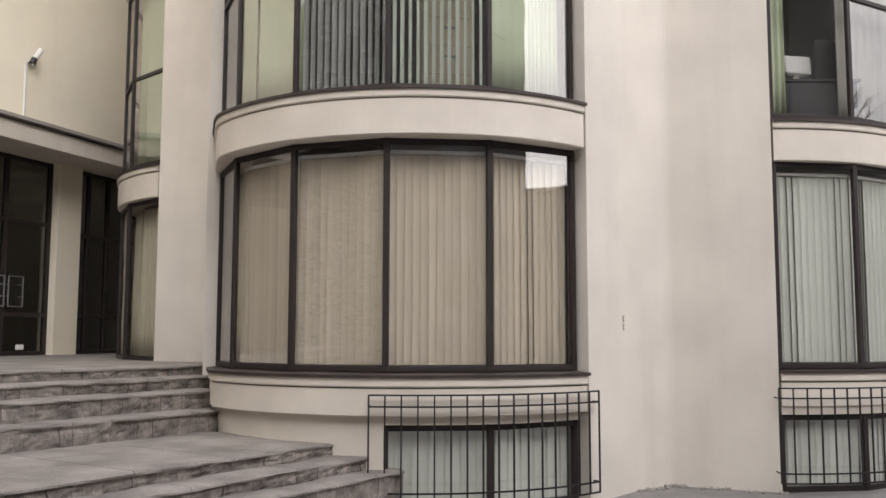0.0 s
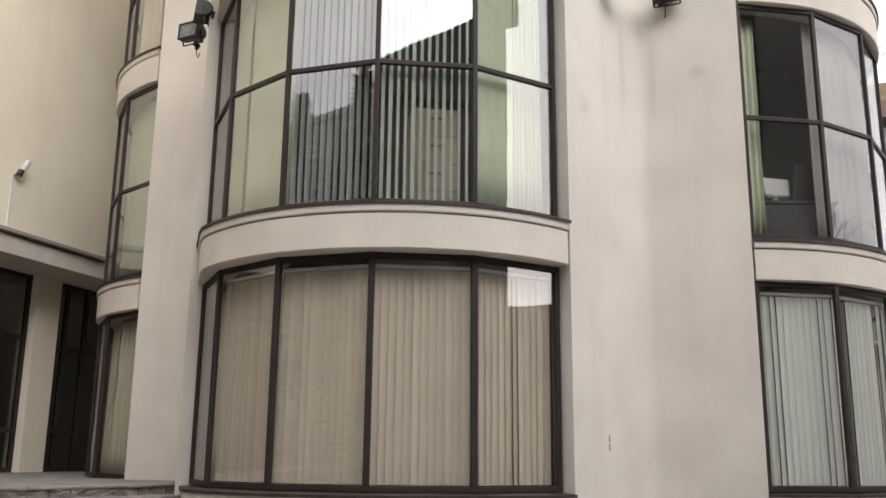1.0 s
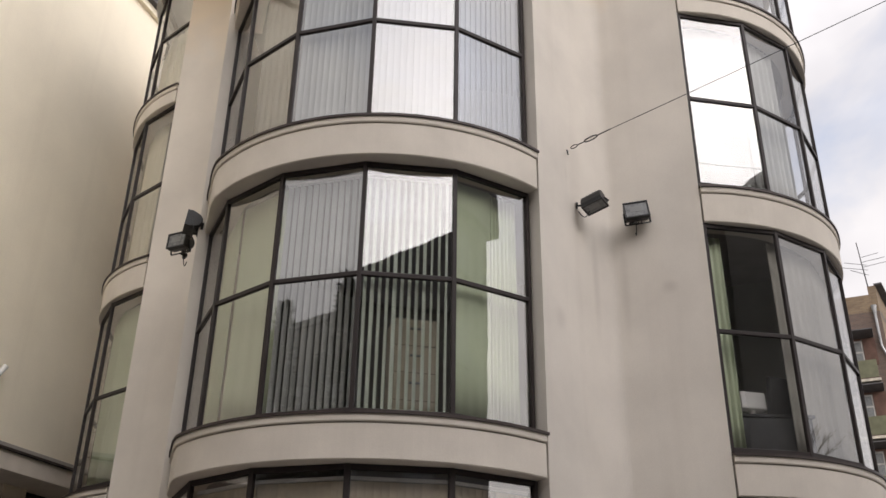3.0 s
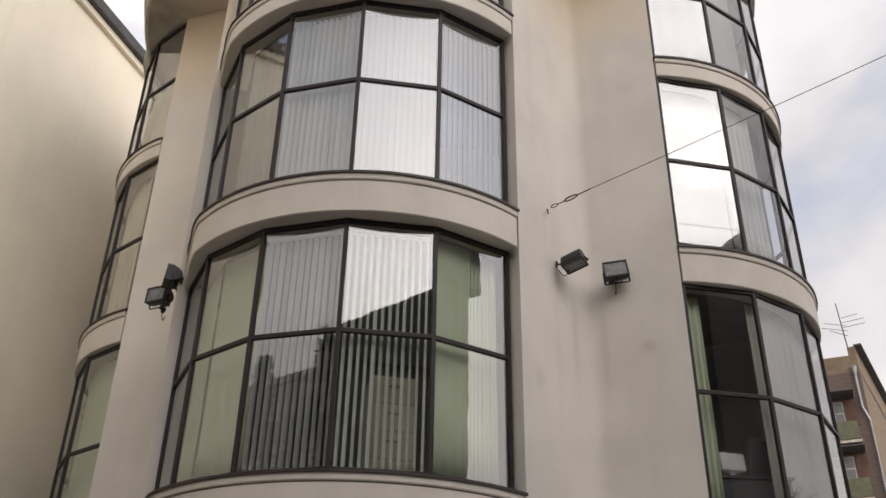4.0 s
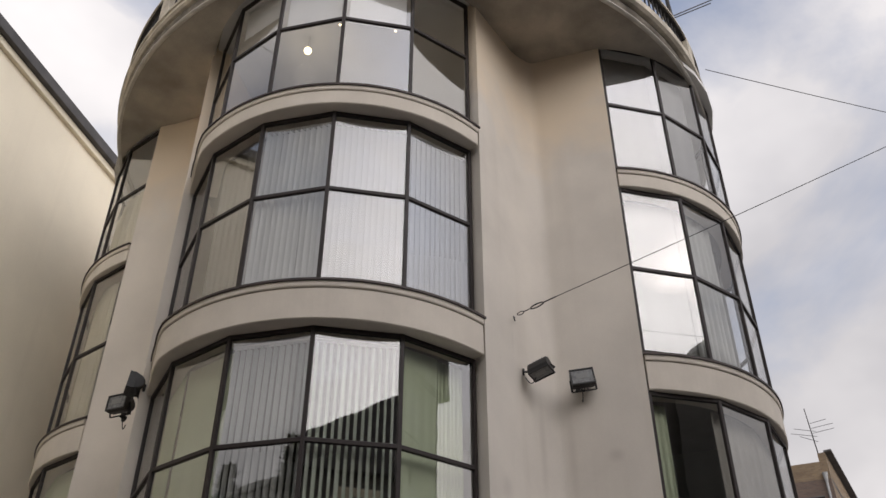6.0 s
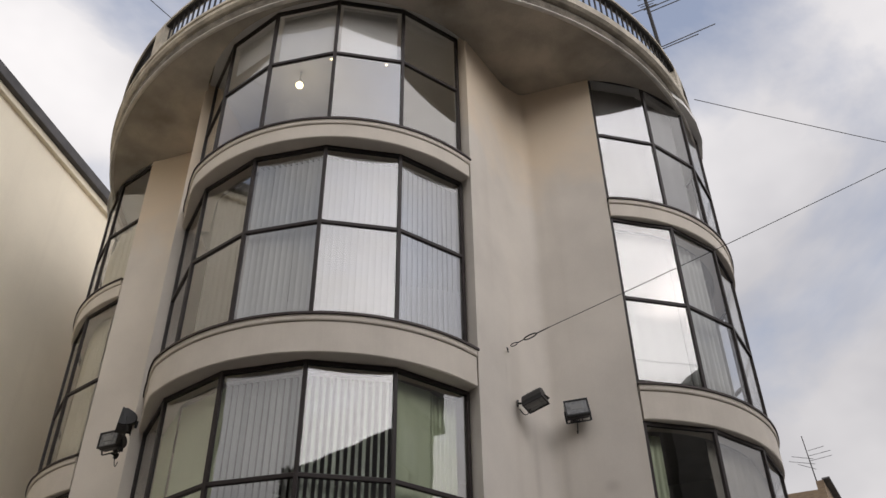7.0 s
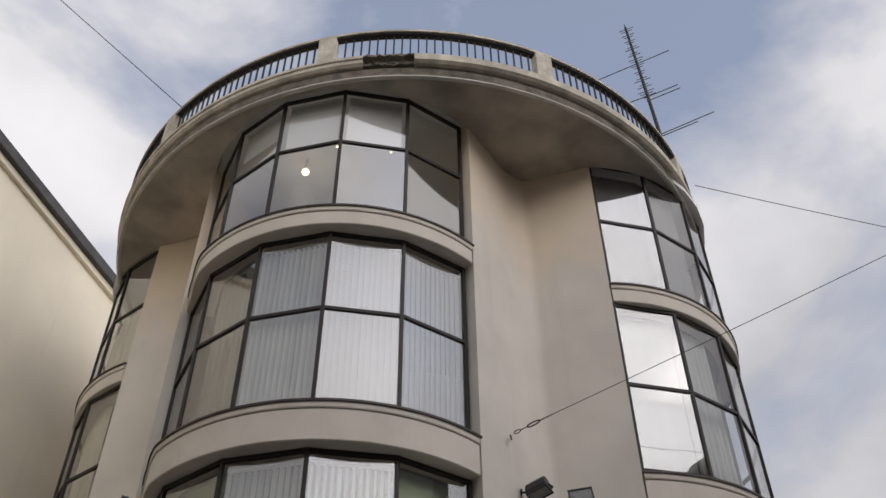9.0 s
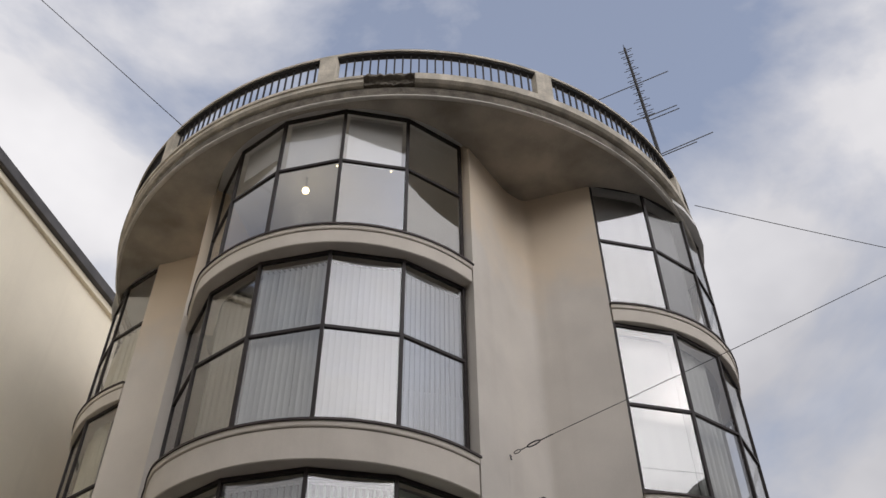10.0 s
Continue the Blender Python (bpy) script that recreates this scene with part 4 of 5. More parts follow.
def build_grille(bay, k0, k1):
    """An iron grille standing off the wall: bars and rails, bent round the bay."""
    c, a = BAYS[bay]
    a0, a1 = a + TURN[bay] * k0, a + TURN[bay] * k1
    r = 2.62
    th = empty("window_grille", "black iron grille before a basement window, fixed to the plaster", "grille", "window grilles", "", (*c, 0.1))
    inv = Matrix.Translation(th.location).inverted()
    for z in (1.105, 1.0, 0.22, 0.12):
        part("rail", ring(c, a0, a1, [(r - 0.008, z - 0.008), (r + 0.008, z - 0.008), (r + 0.008, z + 0.008), (r - 0.008, z + 0.008)], 30), IRON, th).data.transform(inv)
    cnt = 16
    first = None
    for i in range(cnt + 1):
        aa = a0 + (a1 - a0) * i / cnt
        q = polar((0, 0), r, aa)
        m = pose(q.x, q.y, 0.612 - 0.1, 0, 0, aa)
        if first is None:
            first = part("bar", box(Matrix.Identity(4), 0.014, 0.014, 0.99), IRON, th)
            first.matrix_local = m
        else:
            share("bar", first, m, th)
    for aa in (a0, a1):
        for z in (1.0, 0.22):
            bm = bmesh.new()
            rod(bm, polar(c, r, aa, z), polar(c, 2.44, aa, z), 0.008)
            part("bracket", bm, IRON, th).data.transform(inv)


build_basement("middle", 3, 21)
build_grille("middle", 2.9, 5.09)
build_basement("right", 0, 22)
build_grille("right", -0.07, 2.2)

# ---- floodlights ----


def build_flood(at, aim, wall_pt, label, roll=0.0, size=0.86, axis=None):
    """A floodlight: finned housing with a visor, glass front, stirrup, wall arm and a loop of cable."""
    at, aim, wall_pt = Vector(at), Vector(aim), Vector(wall_pt)
    th = empty("floodlight", label, "floodlight", "floodlights on the facade", "", tuple(at))
    turn = aim.to_track_quat("Y", "Z").to_matrix()
    if axis is not None:
        y = aim.normalized()
        z = Vector(axis).cross(y).normalized()
        turn = Matrix((y.cross(z), y, z)).transposed()
    m = turn.to_4x4() @ pose(0, 0, 0, 0, roll, 0) @ Matrix.Scale(size, 4)

    def p(nm, bm, mt, lab=""):
        bmesh.ops.transform(bm, matrix=m, verts=bm.verts)
        return part(nm, bm, mt, th, lab)
    bm = bmesh.new()
    # a rounded trough: flat front rim, barrel back
    cols = []
    for x, k in ((-0.17, 0.9), (-0.155, 1.0), (0.155, 1.0), (0.17, 0.9)):
        row = [(0.07, 0.125), (0.02, 0.135)] + [(-0.155 * math.sin(t) * k, 0.125 * math.cos(t) * k) for t in [radians(25 + 15.5 * u) for u in range(9)]] + [(0.02, -0.128), (0.07, -0.125)]
        cols.append([bm.verts.new((x, y, z)) for y, z in row])
    for u, v in zip(cols[:-1], cols[1:]):
        for q in range(len(u) - 1):
            bm.faces.new((u[q], u[q + 1], v[q + 1], v[q]))
        bm.faces.new((u[-1], u[0], v[0], v[-1]))
    bm.faces.new(cols[0])
    bm.faces.new(cols[-1][::-1])
    p("housing", bm, BLACK)
    bm = bmesh.new()
    for x, z, sx, sz in ((0, 0.118, 0.36, 0.022), (0, -0.118, 0.36, 0.022), (0.168, 0, 0.022, 0.24), (-0.168, 0, 0.022, 0.24)):
        add_box(bm, Matrix.Translation((x, 0.082, z)), sx, 0.028, sz, 0.004)
    p("front_frame", bm, BLACK)
    p("front_glass", box(Matrix.Translation((0, 0.079, 0)), 0.312, 0.006, 0.212), LAMP_GLASS, "grey lamp glass")
    p("reflector", box(Matrix.Translation((0.01, 0.084, 0.01)), 0.17, 0.004, 0.09, 0.001), REFLECTOR, "pale reflector plate")
    bm = bmesh.new()
    for x in (-0.18, 0.18):
        beam(bm, (x, 0.0, 0.0), (x, -0.05, -0.17), 0.03, 0.006)
    beam(bm, (-0.18, -0.05, -0.17), (0.18, -0.05, -0.17), 0.03, 0.006)
    p("stirrup", bm, BLACK)
    for i in range(4):
        p("fin", box(Matrix.Translation((-0.075 + 0.05 * i, -0.165, -0.04)), 0.008, 0.04, 0.12), BLACK)
    bm = bmesh.new()
    w = wall_pt - at
    low = m @ Vector((0, -0.05, -0.17))
    rod(bm, low, w, 0.014)
    rod(bm, w, w + (low - w).normalized() * 0.02, 0.045, 12)
    part("wall_arm", bm, BLACK, th)
    pts = [m @ Vector((0, -0.1, -0.02))]
    end = w + Vector((0.03, 0, -0.08))
    for i in range(1, 9):
        s = i / 8
        q = pts[0].lerp(end, s)
        q.z -= 0.16 * math.sin(s * math.pi)
        pts.append(q)
    tube("cable", [tuple(q) for q in pts], 0.006, BLACK, th)
    return th


DARK_FLOOD = "black floodlight with grey glass on an arm on the plaster wall"
build_flood((2.215, 9.70, 7.07), (0.12, -0.22, -0.95), (2.02, 9.85, 7.10), "black floodlight aimed down along the plaster wall", 0.0, 0.80, (-0.8, 0.6, 0.0))
build_flood((2.80, 9.95, 7.09), (-0.16, -0.9, 0.06), (2.80, 10.17, 7.04), DARK_FLOOD, 7)
build_flood((-3.12, 11.02, 6.98), (-0.45, -0.85, 0.05), (-3.05, 11.12, 6.82), DARK_FLOOD)
build_flood((-2.90, 10.62, 7.07), (-0.9, -0.3, 0.1), (-2.80, 10.70, 6.95), DARK_FLOOD)

# ---- hook, turnbuckle and wires ----
hook_at = Vector((1.90, 9.64, 7.78))
far_end = Vector((13.65, 4.87, 12.28))
way = (far_end - hook_at).normalized()
anchor = empty("wire_anchor", "rusty wall hook with chain link and turnbuckle holding a wire", "wire anchor", at=tuple(hook_at))


def torus_pts(c, ax, up, ra, rb):
    return [tuple(c + ax * ra * math.cos(t) + up * rb * math.sin(t)) for t in [i * math.pi / 8 for i in range(17)]]


up = way.cross(Vector((0.6, -0.8, 0))).normalized()
side = way.cross(up)
tube("hook", [tuple(Vector((0.02, 0.04, 0))), (0, 0, 0), (-0.005, -0.05, -0.05), (0, -0.06, -0.1), (0.01, -0.03, -0.08)], 0.009, IRON, anchor)
tube("link", torus_pts(way * 0.1, way, up, 0.045, 0.018), 0.006, IRON, anchor)
tube("link", torus_pts(way * 0.19, way, side, 0.045, 0.016), 0.006, IRON, anchor)
tube("turnbuckle", torus_pts(way * 0.33, way, up, 0.09, 0.02), 0.009, IRON, anchor)
bm = bmesh.new()
rod(bm, way * 0.42, way * 0.6, 0.008)
part("eye_bolt", bm, IRON, anchor)


def wire(pts, r, label, sag):
    a, b = Vector(pts[0]), Vector(pts[1])
    line = []
    for i in range(25):
        s = i / 24
        q = a.lerp(b, s)
        q.z -= sag * 4 * s * (1 - s)
        line.append(tuple(q))
    return tagged(tube("wire", line, r, IRON), label, "wire", "overhead wires")


wire((hook_at + way * 0.6, far_end), 0.0048, "thin steel wire stretched from the wall hook", 0.09)
wire((Vector((5.95, 10.9, 14.12)), Vector((21.5, 13.6, 14.2))), 0.007, "dark cable sagging from the roof terrace", 0.15)
wire((Vector((-3.45, 10.02, 14.33)), Vector((-10.2, 6.4, 18.3))), 0.007, "thin dark cable rising from the railing", 0.0)

# ---- roof antenna ----
ant = empty("antenna", "tall thin aerial mast with many short elements and long cross rods", "antenna", at=(5.93, 11.5, CORNICE_Z))
top = Vector((-0.27, 0.0, 6.55))
bm = bmesh.new()
rod(bm, (0, 0, 0), top, 0.05, 8, 0.03)
part("mast", bm, IRON, ant)
cd = Vector((0.86, -0.5, 0.0))
for i in range(34):
    s = 0.60 + 0.4 * i / 33
    ln = 0.09 + 0.10 * ((i * 7) % 5) / 5
    if i < 10:
        ln *= 1.1
    bm = bmesh.new()
    o = top * s
    ce = cd if i % 3 else Vector((0.5, 0.86, 0))
    rod(bm, o - ce * ln, o + ce * ln, 0.009, 5)
    part("element", bm, ALU, ant)
for s, l0, l1, dz in ((0.78, 0.95, 0.80, 0.05), (0.575, 0.05, 0.75, 0.03), (0.595, 0.1, 0.72, 0.03), (0.40, 0.0, 1.25, 0.05), (0.39, 0.0, 0.85, 0.03), (0.6, 0.55, 0.2, 0.0)):
    bm = bmesh.new()
    o = top * s
    dd = Vector((0.90, -0.30, dz + 0.28))
    rod(bm, o - dd * l0, o + dd * l1, 0.012, 6)
    part("cross_rod", bm, ALU, ant)

mark = empty("wall_mark", "two small faded grey marks painted on the plaster", "mark", at=(1.925, 9.725, 1.78))
for dz in (0.055, -0.035):
    for sx, dx, w, h in ((0, -0.018, 0.008, 0.06), (1, 0.0, 0.03, 0.008), (2, 0.0, 0.03, 0.008)):
        part("stroke", box(pose(dx * 0.64, dx * 0.77 - 0.004, dz + (0.026 if sx == 1 else -0.026 if sx == 2 else 0), 0, 0, 50.4), w, 0.006, h), PLASTER_GREY, mark)

# ---- security camera on the wing ----
sc = wing(0.43, 0.0)
scam = empty("security_camera", "small white security camera on a bracket with a conduit below", "camera device", at=(sc.x, sc.y, 6.05))
a_w = math.degrees(math.atan2(WD.y, WD.x))


def local_wing(e, o, z):
    v = WD * e + WN * o
    return Vector((v.x, v.y, z))


bm = bmesh.new()
rod(bm, local_wing(0, 0.0, 0), local_wing(0, 0.1, 0.02), 0.025)
rod(bm, local_wing(0, 0.1, -0.06), local_wing(0, 0.1, 0.08), 0.022)
part("bracket", bm, STEEL, scam)
bm = bmesh.new()
rod(bm, local_wing(0.02, 0.1, 0.06), local_wing(0.10, 0.16, 0.24), 0.045, 12)
part("camera_body", bm, WHITE_PLASTIC, scam, "white camera body")
bm = bmesh.new()
rod(bm, local_wing(-0.02, 0.1, -0.02), local_wing(0.02, 0.1, 0.07), 0.05, 12)
part("camera_lens", bm, BLACK, scam, "dark lens end")
bm = bmesh.new()
beam(bm, local_wing(-0.06, 0.015, -0.88), local_wing(-0.06, 0.015, -0.02), 0.03, 0.025, up=(WN.x, WN.y, 0))
part("conduit", bm, WHITE_PLASTIC, scam)

# ---- inside: lamps and the desk seen through the glass ----
LAMP_ON = glow("lamp_warm", (1.0, 0.8, 0.42), 4.0)
lamp = empty("pendant_lamp", "round glowing pendant lamp in the top room", "ceiling lamp", at=(-1.194, 10.19, CEIL_Z - 0.04))
bm = bmesh.new()
bmesh.ops.create_uvsphere(bm, u_segments=20, v_segments=12, radius=0.062, matrix=Matrix.Translation((0, 0, -0.32)))
part("globe", bm, LAMP_ON, lamp, "lit white globe", True)
bm = bmesh.new()
rod(bm, (0, 0, 0), (0, 0, -0.27), 0.012, 10)
rod(bm, (0, 0, -0.22), (0, 0, -0.27), 0.03, 12)
part("socket", bm, WHITE_PLASTIC, lamp)
for x, y in ((-0.685, 9.84), (0.222, 9.886)):
    dl = empty("ceiling_spot", "small lit spotlight in the top room's ceiling", "ceiling lamp", "ceiling spots", at=(x, y, CEIL_Z - 0.04))
    bm = bmesh.new()
    rod(bm, (0, 0, 0.0), (0, 0, -0.03), 0.035, 14)
    part("rim", bm, WHITE_PLASTIC, dl)
    bm = bmesh.new()
    rod(bm, (0, 0, -0.03), (0, 0, -0.034), 0.018, 14)
    part("bulb", bm, LAMP_ON, dl)

bulb = new("pendant_light", bpy.data.lights.new("pendant_light", "POINT"))
bulb.data.energy, bulb.data.shadow_soft_size, bulb.data.color = 5.0, 0.2, (1.0, 0.92, 0.8)
bulb.matrix_world = pose(-1.194, 10.19, CEIL_Z - 0.95)

cab_at = polar(BAYS["middle"][0], 1.75, -80)
cab = empty("filing_cabinet", "cream filing cabinet standing behind the open blind", "cabinet", at=(cab_at.x, cab_at.y, BANDS[1][2] - 0.06))
part("body", box(pose(0, 0, 0.62, 0, 0, 10), 0.5, 0.42, 1.24, 0.01), SLAT_BEIGE, cab)
for i in range(4):
    dr = part("drawer", box(pose(0.035, -0.215, 0.17 + 0.3 * i, 0, 0, 10), 0.45, 0.02, 0.27, 0.005), SLAT_BEIGE, cab)
    part("handle", box(pose(0.037, -0.235, 0.22 + 0.3 * i, 0, 0, 10), 0.12, 0.02, 0.02, 0.004), STEEL, dr)
dk = polar(BAYS["right"][0], 1.75, -80)
desk = empty("desk", "dark office desk behind the second floor pane", "desk", at=(dk.x, dk.y, BANDS[1][2] - 0.06))
part("front_panel", box(Matrix.Translation((0.1, -0.27, 0.34)), 1.16, 0.025, 0.5, 0.004), ROOM_DARK, desk)
part("desktop", box(Matrix.Translation((0.1, 0, 0.615)), 1.3, 0.6, 0.035, 0.006), ROOM_DARK, desk)
for sx in (-0.5, 0.7):
    part("side_panel", box(Matrix.Translation((sx, 0, 0.30)), 0.03, 0.55, 0.595), ROOM_DARK, desk)
mon = empty("monitor", "pale plastic computer monitor seen from behind on the desk", "monitor", at=(dk.x + 0.08, dk.y - 0.1, BANDS[1][2] - 0.06 + 0.633))
part("screen_back", box(pose(0, 0, 0.2, -6, 0, 12), 0.34, 0.12, 0.22, 0.02), WHITE_PLASTIC, mon)
part("foot", box(Matrix.Translation((0, 0, 0.011)), 0.22, 0.18, 0.02, 0.004), WHITE_PLASTIC, mon)
part("neck", box(Matrix.Translation((0, 0, 0.07)), 0.06, 0.04, 0.1), WHITE_PLASTIC, mon)
chair = empty("office_chair", "dark upholstered office chair by the desk", "chair", at=(dk.x + 0.5, dk.y - 0.1, BANDS[1][2] - 0.06))
part("backrest", box(pose(0, 0, 0.85, 8, 0, 20), 0.5, 0.08, 0.55, 0.03), ROOM_DARK, chair)
part("seat", box(Matrix.Translation((0, 0.2, 0.48)), 0.5, 0.48, 0.09, 0.03), ROOM_DARK, chair)
bm = bmesh.new()
rod(bm, (0, 0.2, 0.06), (0, 0.2, 0.44), 0.03)
part("stem", bm, IRON, chair)
for i in range(5):
    bm = bmesh.new()
    rod(bm, (0, 0.2, 0.05), (0.28 * math.cos(i * 1.257), 0.2 + 0.28 * math.sin(i * 1.257), 0.02), 0.02)
    part("leg", bm, IRON, chair)

# ---- brick house beyond the tower ----
HC, HA, HB = Vector((25.55, 44.85)), Vector((-0.886, 0.463)), Vector((0.577, 0.817))


def brick_mat(name, c1, c2, mortar):
    m = bpy.data.materials.new(name)
    m.use_nodes = True
    nt = m.node_tree
    N, L = nt.nodes.new, nt.links.new
    b = nt.nodes["Principled BSDF"]
    uv, br, no, mx = N("ShaderNodeTexCoord"), N("ShaderNodeTexBrick"), N("ShaderNodeTexNoise"), N("ShaderNodeMix")
    br.inputs["Scale"].default_value = 1.0
    br.inputs["Color1"].default_value, br.inputs["Color2"].default_value, br.inputs["Mortar"].default_value = (*c1, 1), (*c2, 1), (*mortar, 1)
    br.inputs["Brick Width"].default_value, br.inputs["Row Height"].default_value, br.inputs["Mortar Size"].default_value = 0.26, 0.077, 0.008
    mx.data_type, mx.blend_type = "RGBA", "MULTIPLY"
    mx.inputs[0].default_value = 0.8
    no.inputs["Scale"].default_value, no.inputs["Detail"].default_value = 0.8, 8
    L(uv.outputs["UV"], br.inputs["Vector"])
    L(br.outputs["Color"], mx.inputs[6])
    L(no.outputs["Fac"], mx.inputs[7])
    L(mx.outputs[2], b.inputs["Base Color"])
    b.inputs["Roughness"].default_value = 0.92
    return m


BRICK_TEX = brick_mat("brick_ochre_wall", (0.42, 0.30, 0.18), (0.31, 0.21, 0.13), (0.33, 0.28, 0.22))
BRICK_TEX2 = brick_mat("brick_red_wall", (0.27, 0.18, 0.14), (0.20, 0.14, 0.115), (0.25, 0.22, 0.19))


def slab_wall(name, a, b, z0, z1, thick, material, parent, label=""):
    """A flat wall with metric UVs for its courses."""
    a, b = Vector(a), Vector(b)
    bm = bmesh.new()
    d = b - a
    n = Vector((d.y, -d.x)).normalized()
    pts = [a, b, b - n * thick, a - n * thick]
    lo = [bm.verts.new((*p, z0)) for p in pts]
    hi = [bm.verts.new((*p, z1)) for p in pts]
    uvl = bm.loops.layers.uv.new("UVMap")
    run = [0, d.length, d.length + thick, 2 * d.length + thick, 2 * d.length + 2 * thick]
    for i in range(4):
        f = bm.faces.new((lo[i], lo[(i + 1) % 4], hi[(i + 1) % 4], hi[i]))
        for lp, (u, v) in zip(f.loops, ((run[i], z0), (run[i + 1], z0), (run[i + 1], z1), (run[i], z1))):
            lp[uvl].uv = (u, v)
    bm.faces.new(lo[::-1])
    bm.faces.new(hi)
    return part(name, bm, material, parent, label)


house = empty("brick_house", "old ochre brick house with balconies, a downpipe and a roof aerial", "house", at=(0, 0, 0))
slab_wall("side_wall", HC, HC + HB * 16, 0, 22.1, 0.4, BRICK_TEX, house, "ochre brick wall")
slab_wall("balcony_wall", HC + HA * 9, HC, 0, 20.6, 0.4, BRICK_TEX2, house, "weathered red-brown brick wall")
slab_wall("parapet", HC + HA * 9, HC + HA * 0.3, 20.6, 21.6, 0.3, BRICK_TEX, house)
slab_wall("rear_wall", HC + HB * 16 + HA * 9, HC + HA * 9, 0, 20.6, 0.4, BRICK_TEX2, house)
p = [HC + HA * 9 + HB * 0.2, HC + HB * 0.2, HC + HB * 16, HC + HB * 16 + HA * 9]
part("roof", prism([tuple(q) for q in p], 20.4, 20.7), ROOF, house)
bm = bmesh.new()
beam(bm, (*(HC - HA * 0.15), 22.18), (*(HC - HA * 0.15 + HB * 16), 22.16), 0.42, 0.1, 0.02)
part("roof_edge", bm, ROOF, house, "dark sheet roof edge")
nrm = Vector((-HB.x, -HB.y))
for zf in (17.6, 14.6, 11.6, 8.6):
    for off in (0.55,):
        ang = math.degrees(math.atan2(HA.y, HA.x))
        for e in (0.3, 1.0, 1.7, 2.4):
            qb = HC + HA * (off + e) - HB * 0.02
            part("board", box(pose(qb.x, qb.y, zf + 0.75, 0, 0, ang), 0.62, 0.03, 1.5, 0.004), BRICK_RED, house, "weathered brown boards")
        qr = HC + HA * (off + 1.4) - HB * 0.6
        part("balcony_roof", box(pose(qr.x, qr.y, zf + 1.62, 4, 0, ang), 2.9, 1.2, 0.06, 0.006), ROOF, house)
        q = HC + HA * (off + 1.4) - HB * 0.55
        bal_s = part("balcony_slab", box(pose(q.x, q.y, zf - 1.1, 0, 0, math.degrees(math.atan2(HA.y, HA.x))), 2.8, 1.1, 0.14, 0.01), CONCRETE, house)
        q2 = HC + HA * (off + 1.4) - HB * 1.08
        part("balcony_front", box(pose(q2.x, q2.y, zf - 0.5, 0, 0, math.degrees(math.atan2(HA.y, HA.x))), 2.8, 0.05, 0.95, 0.008), BALC_GREEN, house, "olive ribbed balcony front")
        for i in range(14):
            q3 = HC + HA * (off + 0.1 + 0.2 * i) - HB * 1.115
            part("rib", box(pose(q3.x, q3.y, zf - 0.5, 0, 0, math.degrees(math.atan2(HA.y, HA.x))), 0.05, 0.02, 0.9), BALC_GREEN, house)
        for e in (0.9, 1.55, 2.2):
            q4 = HC + HA * (off + e) - HB * 0.03
            w = part("window", box(pose(q4.x, q4.y, zf + 0.75, 0, 0, math.degrees(math.atan2(HA.y, HA.x))), 0.5, 0.08, 1.3, 0.006), OLD_PAINT, house, "old grey-white window frame")
            for dz in (-0.3, 0.3):
                q5 = HC + HA * (off + e) - HB * 0.075
                o = part("pane", box(pose(q5.x - 0, q5.y, zf + 0.75 + dz, 0, 0, math.degrees(math.atan2(HA.y, HA.x))), 0.4, 0.012, 0.5), LAMP_GLASS, house)
bm = bmesh.new()
dp = HC - HB * 0.12 + HA * 0.25
rod(bm, (*dp, 20.4), (*dp, 18.6), 0.07)
rod(bm, (*dp, 18.6), (*(dp - HA * 0.25), 17.8), 0.06)
rod(bm, (*(dp - HA * 0.25), 17.8), (*(dp - HA * 0.25), 0.0), 0.05)
rod(bm, (*dp, 20.4), (*dp, 20.9), 0.08, 10, 0.16)
part("downpipe", bm, STEEL, house, "dull zinc downpipe with a hopper head")
for e, z in ((4.0, 16.2), (8.0, 16.2), (4.0, 12.8), (8.0, 12.8)):
    q = HC + HB * e + Vector((HB.y, -HB.x)) * 0.0
    part("window", box(pose(q.x, q.y, z, 0, 0, math.degrees(math.atan2(HB.y, HB.x))), 0.6, 0.1, 1.3, 0.01), OLD_PAINT, house, "narrow pale window")
ra = empty("roof_aerial", "thin rooftop aerial with crossed rods", "antenna", at=(*(HC + HA * 0.3 + HB * 0.3), 20.7))
bm = bmesh.new()
rod(bm, (0, 0, 0), (-0.25, 0, 4.2), 0.04, 8, 0.025)
part("mast", bm, IRON, ra)
for z, l0, l1, dx, dy in ((2.0, 0.9, 0.2, -1, 0.1), (1.7, 1.0, 0.3, -1, 0.1), (1.4, 0.9, 0.1, -1, -0.2), (2.2, 0.1, 1.0, 0.9, -0.4), (1.9, 0.2, 0.9, 0.9, -0.4), (2.5, 0.3, 0.5, 0.9, -0.4)):
    bm = bmesh.new()
    rod(bm, (-dx * 0.1, -dy * 0.1, z + 0.8), (dx * (l0 + l1), dy * (l0 + l1), z + 0.95), 0.016)
    part("element", bm, ALU, ra)

# ---- what stands behind the camera and shows in the glass ----


